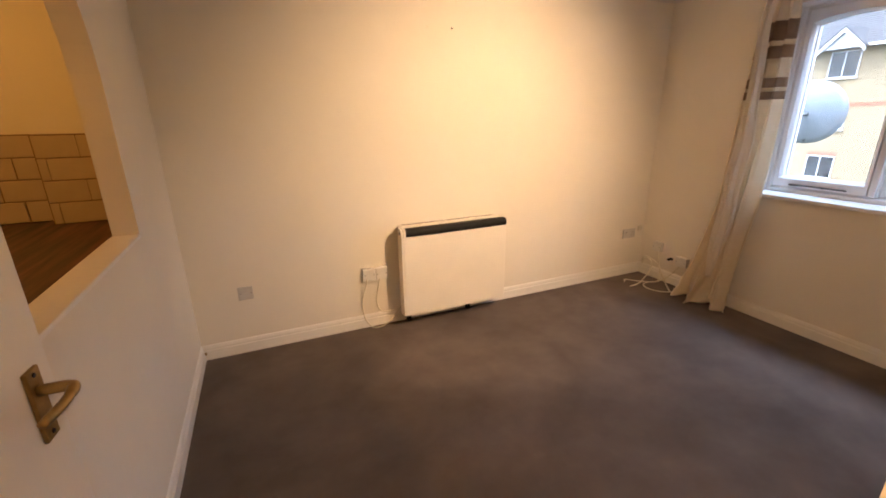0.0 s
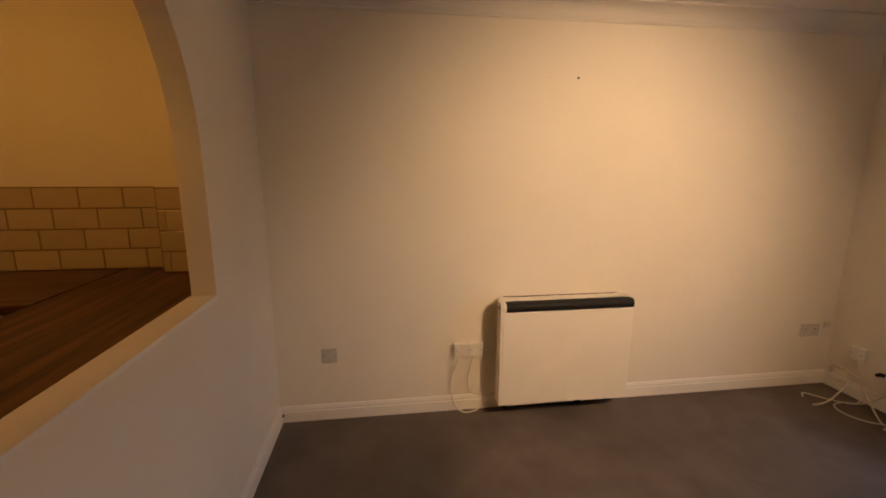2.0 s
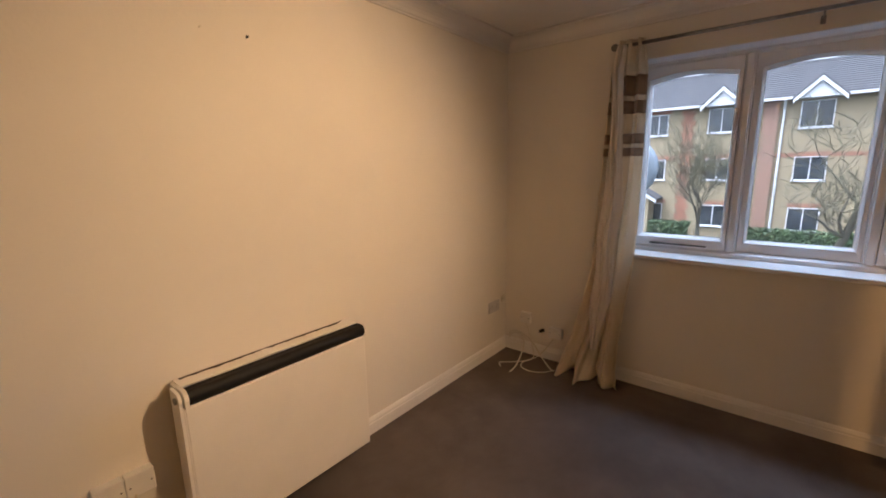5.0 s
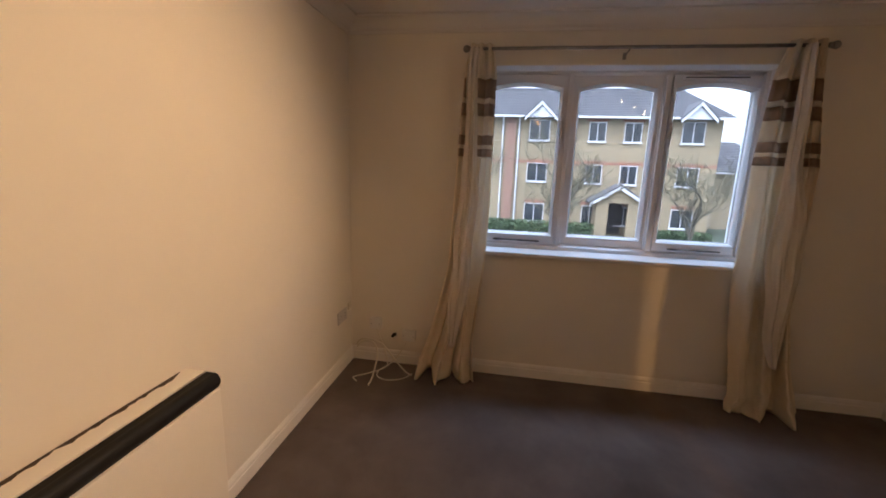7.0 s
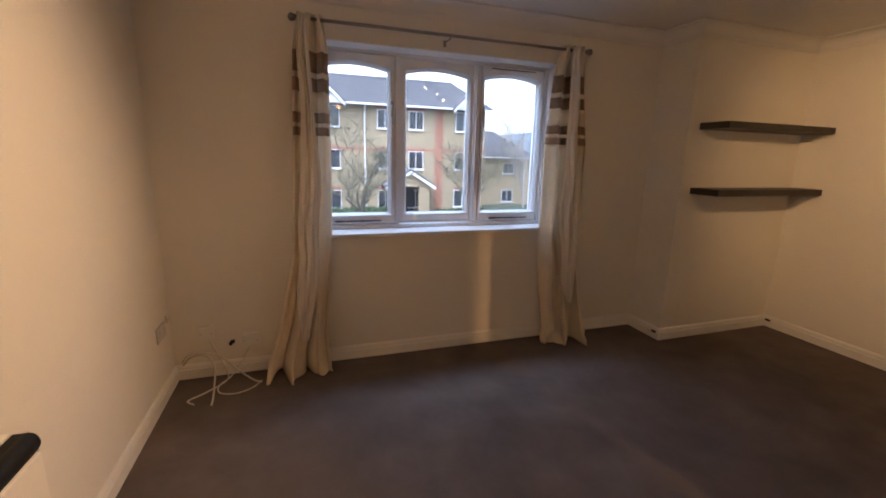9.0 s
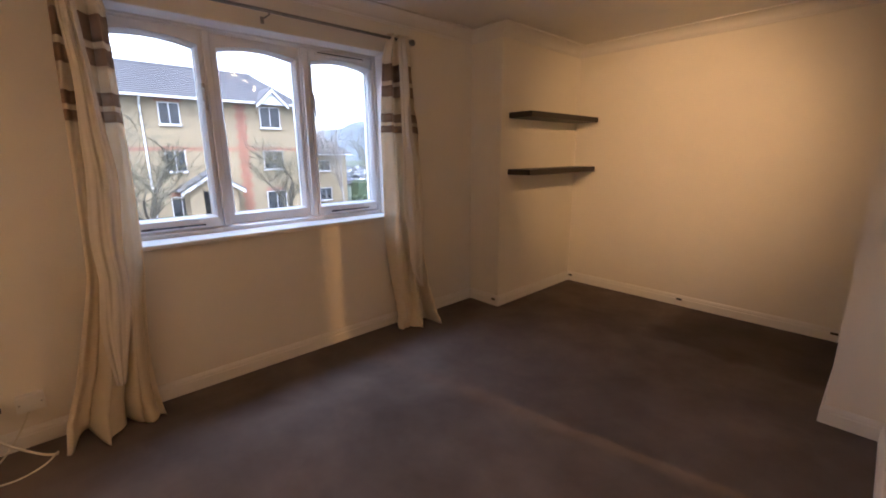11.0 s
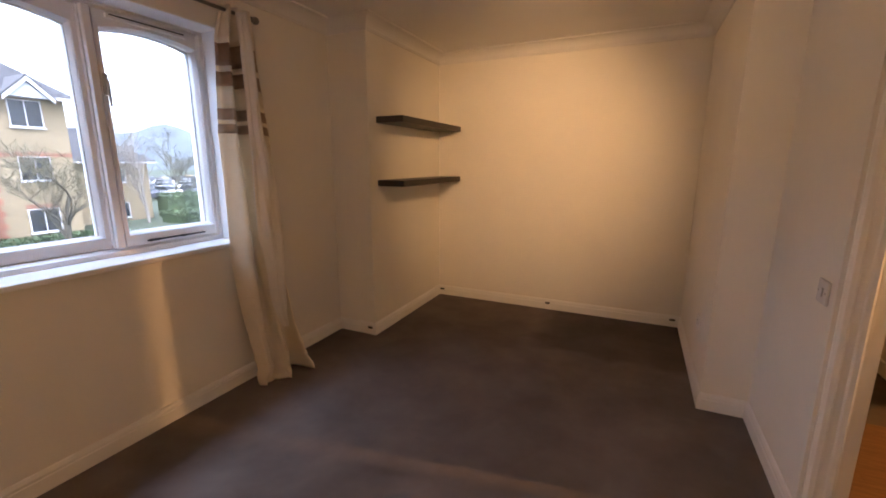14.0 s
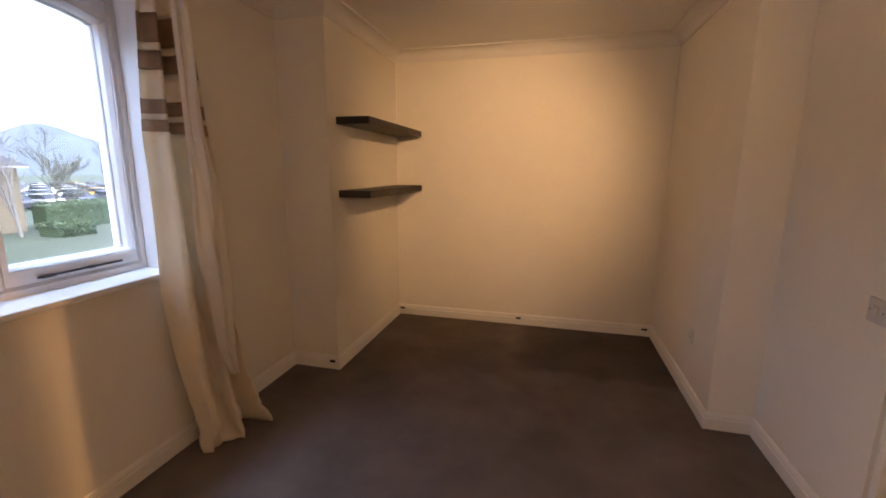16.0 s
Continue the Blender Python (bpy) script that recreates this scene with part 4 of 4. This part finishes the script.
def gable(parent, x, y, z, half, rise):
    """A small roofed gable over a top window."""
    g = part("gable", prism(bmesh.new(), [(y - half, z), (y + half, z), (y, z + rise)], "x", x - 0.06, x + 2.2), EXTWHITE, parent, "white boarded gable")
    for s in (-1, 1):
        pts = [(y + s * (half + 0.22), z - 0.22), (y + s * (half + 0.22), z - 0.02), (y, z + rise + 0.24), (y, z + rise + 0.03)]
        part("bargeboard", prism(bmesh.new(), pts, "x", x - 0.22, x - 0.10), EXTWHITE, g)
        pts = [(y + s * (half + 0.26), z - 0.03), (y + s * (half + 0.26), z + 0.05), (y, z + rise + 0.33), (y, z + rise + 0.25)]
        part("roof_slope", prism(bmesh.new(), pts, "x", x - 0.24, x + 3.0), ROOFTILE, g)
    return g


def tile_roof(x0, x1, z0, z1, y0, y1, hip0, hip1, courses):
    """A slope of stepped tile courses from the eave (x0, z0) to the ridge (x1, z1), hipped at its ends."""
    bm = bmesh.new()
    for i in range(courses):
        a, b = i / courses, (i + 1) / courses
        xa, xb, za, zb = x0 + (x1 - x0) * a, x0 + (x1 - x0) * b, z0 + (z1 - z0) * a, z0 + (z1 - z0) * b
        ya0, ya1, yb0, yb1 = y0 + hip0 * a, y1 - hip1 * a, y0 + hip0 * b, y1 - hip1 * b
        v = [bm.verts.new(p) for p in ((xa, ya0, za - 0.03), (xa, ya1, za - 0.03), (xa, ya1, za + 0.06), (xa, ya0, za + 0.06), (xb, yb1, zb), (xb, yb0, zb))]
        bm.faces.new((v[0], v[1], v[2], v[3])), bm.faces.new((v[3], v[2], v[4], v[5]))
    return bm


flats = thing("apartment_building", "three-storey yellow-brick flats with grey tiled roof and white windows", "building")
part("wall", boxes((BX, BX + BDEEP, BY0, BY1, GZ, EAVE)), BRICK, flats, "yellow stock brick wall")
roof = part("roof", tile_roof(BX - 0.45, BX + BDEEP / 2, EAVE, RIDGE, BY0 - 0.4, BY1 + 0.4, 1.3, 0.0, 16), ROOFTILE, flats, "grey interlocking roof tiles")
bm = bmesh.new()
v = [bm.verts.new(p) for p in ((BX - 0.45, BY0 - 0.4, EAVE), (BX + BDEEP + 0.45, BY0 - 0.4, EAVE), (BX + BDEEP / 2, BY0 + 0.9, RIDGE), (BX + BDEEP + 0.45, BY1 + 0.4, EAVE), (BX + BDEEP / 2, BY1 + 0.4, RIDGE), (BX - 0.45, BY1 + 0.4, EAVE))]
bm.faces.new((v[0], v[1], v[2])), bm.faces.new((v[1], v[3], v[4], v[2])), bm.faces.new((v[3], v[5], v[4]))
part("roof_back", bm, ROOFTILE, roof)
part("ridge", tube(bmesh.new(), [(BX + BDEEP / 2, BY0 + 0.9, RIDGE), (BX + BDEEP / 2, BY1 + 0.4, RIDGE)], 0.12, 8), ROOFTILE, roof)
part("gutter", boxes((BX - 0.52, BX - 0.40, BY0 - 0.4, BY1, EAVE - 0.16, EAVE - 0.04)), EXTWHITE, flats, "white gutter and fascia")
part("soffit", boxes((BX - 0.42, BX - 0.001, BY0 - 0.4, BY1, EAVE - 0.10, EAVE - 0.06)), EXTWHITE, flats)
for y, gabled in ((-8.35, True), (-5.0, False), (-2.95, False), (0.5, True), (4.33, True), (7.4, False), (9.5, False), (13.1, True), (17.0, True)):
    for z0, z1 in ROWS_Z:
        top = gabled and z0 > 2
        facade_window(flats, BX, y, z0, z1 + (0.1 if top else 0), 1.25 if top or gabled else 1.0)
        if not top:
            part("lintel", boxes((BX - 0.012, BX - 0.002, y - 0.66, y + 0.66, z1 + 0.03, z1 + 0.22)), REDBRICK, flats, "red brick soldier course")
    if gabled:
        gable(flats, BX - 0.5, y, EAVE - 0.16, 0.74, 0.70)
part("band_course", boxes((BX - 0.014, BX - 0.002, BY0, BY1, 1.66, 1.84)), REDBRICK, flats, "red brick band course")
for y in (-6.6, 5.9):
    bm = bmesh.new()
    for i in range(24):
        z = GZ + 0.05 + i * 0.29
        box(bm, BX - 0.016, BX - 0.002, y - (0.34 if i % 2 else 0.22), y + (0.34 if i % 2 else 0.22), z, z + 0.29)
    part("quoin", bm, REDBRICK, flats, "toothed red brick strip")
part("pier", boxes((BX - 0.12, BX - 0.002, 1.95, 2.55, GZ, EAVE - 0.17)), PIERBRICK, flats, "red-brown brick pier")
for y in (1.75, 2.75, -1.65):
    part("downpipe", tube(bmesh.new(), [(BX - 0.47, y, EAVE - 0.16), (BX - 0.3, y, EAVE - 0.35), (BX - 0.08, y, EAVE - 0.55), (BX - 0.08, y, GZ)], 0.05, 8), EXTWHITE, flats, "white downpipe")
for y in (-4.35, 8.6):
    porch = part("porch", boxes((BX - 1.3, BX - 1.1, y - 1.25, y - 0.55, GZ, GZ + 2.1), (BX - 1.3, BX - 1.1, y + 0.55, y + 1.25, GZ, GZ + 2.1), (BX - 1.1, BX - 0.002, y - 1.25, y - 1.05, GZ, GZ + 2.1), (BX - 1.1, BX - 0.002, y + 1.05, y + 1.25, GZ, GZ + 2.1)), BRICK, flats, "brick entrance porch")
    part("porch_gable", prism(bmesh.new(), [(y - 1.4, GZ + 2.1), (y + 1.4, GZ + 2.1), (y, GZ + 2.95)], "x", BX - 1.3, BX - 0.002), BRICK, porch)
    for s in (-1, 1):
        part("bargeboard", prism(bmesh.new(), [(y + s * 1.65, GZ + 1.9), (y + s * 1.65, GZ + 2.1), (y, GZ + 3.12), (y, GZ + 2.92)], "x", BX - 1.48, BX - 1.38), EXTWHITE, porch)
        part("roof_slope", prism(bmesh.new(), [(y + s * 1.7, GZ + 2.08), (y + s * 1.7, GZ + 2.17), (y, GZ + 3.23), (y, GZ + 3.13)], "x", BX - 1.5, BX - 0.002), ROOFTILE, porch)
    part("door", boxes((BX - 0.06, BX - 0.004, y - 0.5, y + 0.5, GZ + 0.1, GZ + 2.05)), BLACK, porch, "dark entrance door")

far = thing("apartment_building", "smaller brick flats further along the road", "building")
FX, FAR0, FAR1 = 34.0, -17.0, -10.6
part("wall", boxes((FX, FX + 7, FAR0, FAR1, GZ, 1.5)), BRICK, far)
part("roof", tile_roof(FX - 0.4, FX + 3.5, 1.5, 3.8, FAR0 - 0.4, FAR1 + 0.4, 2.6, 2.6, 18), ROOFTILE, far)
part("gutter", boxes((FX - 0.46, FX - 0.36, FAR0 - 0.4, FAR1 + 0.4, 1.36, 1.46)), EXTWHITE, far)
for y in (-11.9, -14.9):
    for z0, z1 in ((-2.4, -1.35), (0.05, 0.95)):
        facade_window(far, FX, y, z0, z1, 1.1)


# ---- satellite dish on the outside wall ----
dish = thing("satellite_dish", "grey satellite dish bracketed to the outside wall", "satellite dish")
turn = look((4.35, 2.31, 1.42), (6.35, 2.96, 1.78))
bm = bmesh.new()
rings = []
for i in range(7):
    r = 0.25 * i / 6
    rings.append([bm.verts.new(turn @ Vector((r * math.cos(a) * 0.92, r * math.sin(a), 0.05 - 0.9 * r * r))) for a in [k * math.pi / 16 for k in range(32)]] if i else [bm.verts.new(turn @ Vector((0, 0, 0.05)))])
for k in range(32):
    bm.faces.new((rings[0][0], rings[1][k], rings[1][(k + 1) % 32]))
    for a, b in zip(rings[1:], rings[2:]):
        bm.faces.new((a[k], b[k], b[(k + 1) % 32], a[(k + 1) % 32]))
p = part("reflector", bm, mat("grey_dish_mesh", (0.20, 0.22, 0.25), 0.5, vary=0.12, scale=9), dish, "", True)
p.modifiers.new("thick", "SOLIDIFY").thickness = 0.004
part("feed_arm", tube(bmesh.new(), [turn @ Vector((0, -0.22, 0.03)), turn @ Vector((0, -0.20, -0.18)), turn @ Vector((0, -0.10, -0.30))], 0.011, 8), DARKMETAL, dish)
part("feed_horn", tube(bmesh.new(), [turn @ Vector((0, -0.12, -0.31)), turn @ Vector((0, -0.05, -0.25))], 0.028, 10), PLASTIC, dish)
part("mast", tube(bmesh.new(), [turn @ Vector((0, 0, 0.06)), (4.20, 2.38, 1.38), (4.20, 2.38, 1.12), (3.68, 2.42, 1.10)], 0.016, 10), DARKMETAL, dish)
part("wall_bracket", boxes((3.681, 3.692, 2.36, 2.48, 1.0, 1.2)), DARKMETAL, dish)


# ---- trees ----
def bare_tree(name, label, at, height, seed, bark, twig, spread=0.6, levels=4, twigs=3, girth=0.017, fine_r=0.0035):
    """A bare tree: tapered trunk and limbs, and a crown of fine twigs."""
    ob = thing(name, label, "tree", at=at)
    rnd = random.Random(seed)
    wood, fine = bmesh.new(), bmesh.new()

    def grow(p, d, length, r, level):
        steps = 4 if level < 2 else 3
        pts, rad, q, dd = [p.copy()], [r], p.copy(), d.copy()
        for i in range(steps):
            dd = (dd + Vector((rnd.uniform(-1, 1), rnd.uniform(-1, 1), rnd.uniform(-0.4, 0.7))) * 0.22).normalized()
            q = q + dd * length / steps
            pts.append(q.copy())
            rad.append(max(fine_r, r * (1 - 0.45 * (i + 1) / steps)))
        tube(wood if level < 3 else fine, pts, rad, 7 if level < 2 else 4 if level < 4 else 3, False)
        if level >= levels:
            return
        kids = (6, 5, 5, twigs + 1, twigs)[min(level, 4)]
        for k in range(kids):
            i = rnd.randint(1 if level == 0 else 1, steps)
            base = pts[i] if k else pts[-1]
            out = Vector((rnd.uniform(-1, 1), rnd.uniform(-1, 1), rnd.uniform(-0.1, 0.9))).normalized()
            nd = (dd * (1 - spread) + out * spread).normalized()
            grow(base, nd, length * rnd.uniform(0.52, 0.84), rad[min(i, steps)] * (0.5 if k else 0.72), level + 1)

    grow(Vector((0, 0, 0)), Vector((0, 0, 1)), height * 0.33, height * girth, 0)
    part("trunk", wood, bark, ob, "", True)
    part("crown", fine, twig, ob)
    return ob


bare_tree("tree", "bare spreading tree with knotty limbs before the flats", (22.6, -0.35, GZ), 7.6, 4, BARK, TWIG, 0.74, 4, 3, 0.022, 0.012)
bare_tree("tree", "bushy half-bare tree with greenish twigs", (22.6, 4.2, GZ), 6.8, 11, BARK, TWIG, 0.6, 5, 2, 0.016, 0.009)
bare_tree("tree", "small bare tree beside the red brick strip", (23.8, -7.4, GZ), 8.0, 21, BARK, TWIG, 0.65, 4, 3, 0.015, 0.010)
bare_tree("tree", "pale slender birch beside the far flats", (31.5, -15.2, GZ), 10.5, 33, BIRCH, BIRCH, 0.42, 4, 3, 0.010, 0.010)
bare_tree("tree", "thin bare tree beyond the hedge", (38.0, -26.0, GZ), 8.5, 35, TWIG, TWIG, 0.42, 4, 3, 0.009, 0.011)
bare_tree("tree", "thin bare tree beyond the hedge", (39.0, -22.0, GZ), 7.5, 38, TWIG, TWIG, 0.42, 4, 3, 0.009, 0.011)


def hedge(label, x0, x1, y0, y1, h, count, seed):
    """A clipped hedge: a dark core under a skin of many small leaf sprays."""
    ob = thing("hedge", label, "hedge")
    core = bmesh.new()
    box(core, x0 + 0.12, x1 - 0.12, y0 + 0.12, y1 - 0.12, GZ, GZ + h - 0.12)
    part("core", core, LEAF, ob)
    rnd = random.Random(seed)
    bm = bmesh.new()
    for _ in range(count):
        f = rnd.random()
        c = Vector((rnd.uniform(x0, x1), rnd.uniform(y0, y1), GZ + h + rnd.uniform(-0.08, 0.12))) if f < 0.5 else Vector((x0 + rnd.uniform(-0.06, 0.1), rnd.uniform(y0, y1), GZ + rnd.uniform(0, h)))
        a, b = Vector((rnd.gauss(0, 1), rnd.gauss(0, 1), rnd.gauss(0, 1))).normalized() * rnd.uniform(0.05, 0.13), Vector((rnd.gauss(0, 1), rnd.gauss(0, 1), rnd.gauss(0, 1))).normalized() * 0.06
        bm.faces.new([bm.verts.new(c + o) for o in (a, b, -a, -b)])
    k = part("leaves", bm, LEAF, ob)
    tagged(k, kind="stuff")
    return ob


hedge("low clipped dark green hedge before the flats", 26.2, 27.2, -3.0, 3.6, 0.7, 2500, 1)
hedge("low clipped dark green hedge before the flats", 26.2, 27.2, 5.2, 7.2, 0.8, 1200, 2)
hedge("low clipped dark green hedge before the flats", 26.2, 27.2, -9.5, -6.0, 0.5, 1500, 3)
hedge("tall dark hedge beyond the lawn", 33.0, 34.5, -52.0, -17.5, 1.7, 9000, 4)
hedge("low rounded shrubs on the lawn", 29.0, 31.0, -17.6, -15.6, 0.7, 1500, 5)

# ---- parked cars in the far car park ----
CARPAINTS = [mat("car_paint_silver", (0.5, 0.5, 0.52), 0.25, 0.3, vary=0.05, coat=0.5), mat("car_paint_white", (0.75, 0.75, 0.74), 0.3, vary=0.05, coat=0.5), mat("car_paint_amber", (0.62, 0.36, 0.06), 0.35, vary=0.05, coat=0.5), mat("car_paint_dark", (0.06, 0.06, 0.08), 0.25, vary=0.05, coat=0.5)]


def car(x, y, rz, paint, colour):
    ob = thing("car", colour + " car parked in the far car park", "car", "cars in the far car park", at=(x, y, GZ), rz=rz)
    bm = bmesh.new()
    prism(bm, [(-2.05, 0.3), (2.05, 0.3), (2.1, 0.62), (1.9, 0.82), (1.0, 0.92), (-1.9, 0.95), (-2.1, 0.75)], "y", -0.85, 0.85)
    part("body", bm, paint, ob)
    bm = prism(bmesh.new(), [(1.0, 0.92), (0.35, 1.38), (-1.2, 1.42), (-1.85, 0.95)], "y", -0.74, 0.74)
    part("cabin", bm, DARKGLASS, ob, "dark glazed cabin")
    part("roof", boxes((-1.15, 0.3, -0.7, 0.7, 1.405, 1.45)), paint, ob)
    for a in (-1.3, 1.3):
        for b in (-0.86, 0.72):
            part("wheel", tube(bmesh.new(), [(a, b, 0.31), (a, b + 0.14, 0.31)], 0.31, 14), BLACK, ob)
    return ob


NAMES = ["silver", "white", "amber", "dark"]
rnd = random.Random(9)
for i in range(30):
    k = rnd.choice((0, 1, 1, 2, 0, 3))
    row, col = divmod(i, 6)
    dx = 52 + 9.5 * row
    car(dx + rnd.uniform(-0.3, 0.3), 2 - 0.60 * dx - 3.0 * (col - 2) + rnd.uniform(-0.3, 0.3), rnd.uniform(-5, 5), CARPAINTS[k], NAMES[k])

# ---- distance ----
bm = bmesh.new()
rows = []
for j in range(6):
    row = []
    for i in range(61):
        a = radians(-62 + i * 1.3)
        d = 330 + 60 * j
        hill = 18 * math.exp(-((i - 23) / 3.4) ** 2) + 8 * math.exp(-((i - 33) / 9) ** 2) + 20
        z = GZ + hill * (j / 3 if j < 3 else 1.0) + 3.5 * noise.noise(Vector((i * 0.5, j * 0.7, 1.0))) * min(j, 1) + 1.5 * noise.noise(Vector((i * 2.1, j * 1.7, 5.0))) * min(j, 1)
        row.append(bm.verts.new((d * math.cos(a), d * math.sin(a), z if j else GZ)))
    rows.append(row)
for r0, r1 in zip(rows, rows[1:]):
    for i in range(60):
        bm.faces.new((r0[i], r0[i + 1], r1[i + 1], r1[i]))
structure("backdrop", bm, HILLWOOD, "misty grey wooded hill in the distance", "backdrop", True)
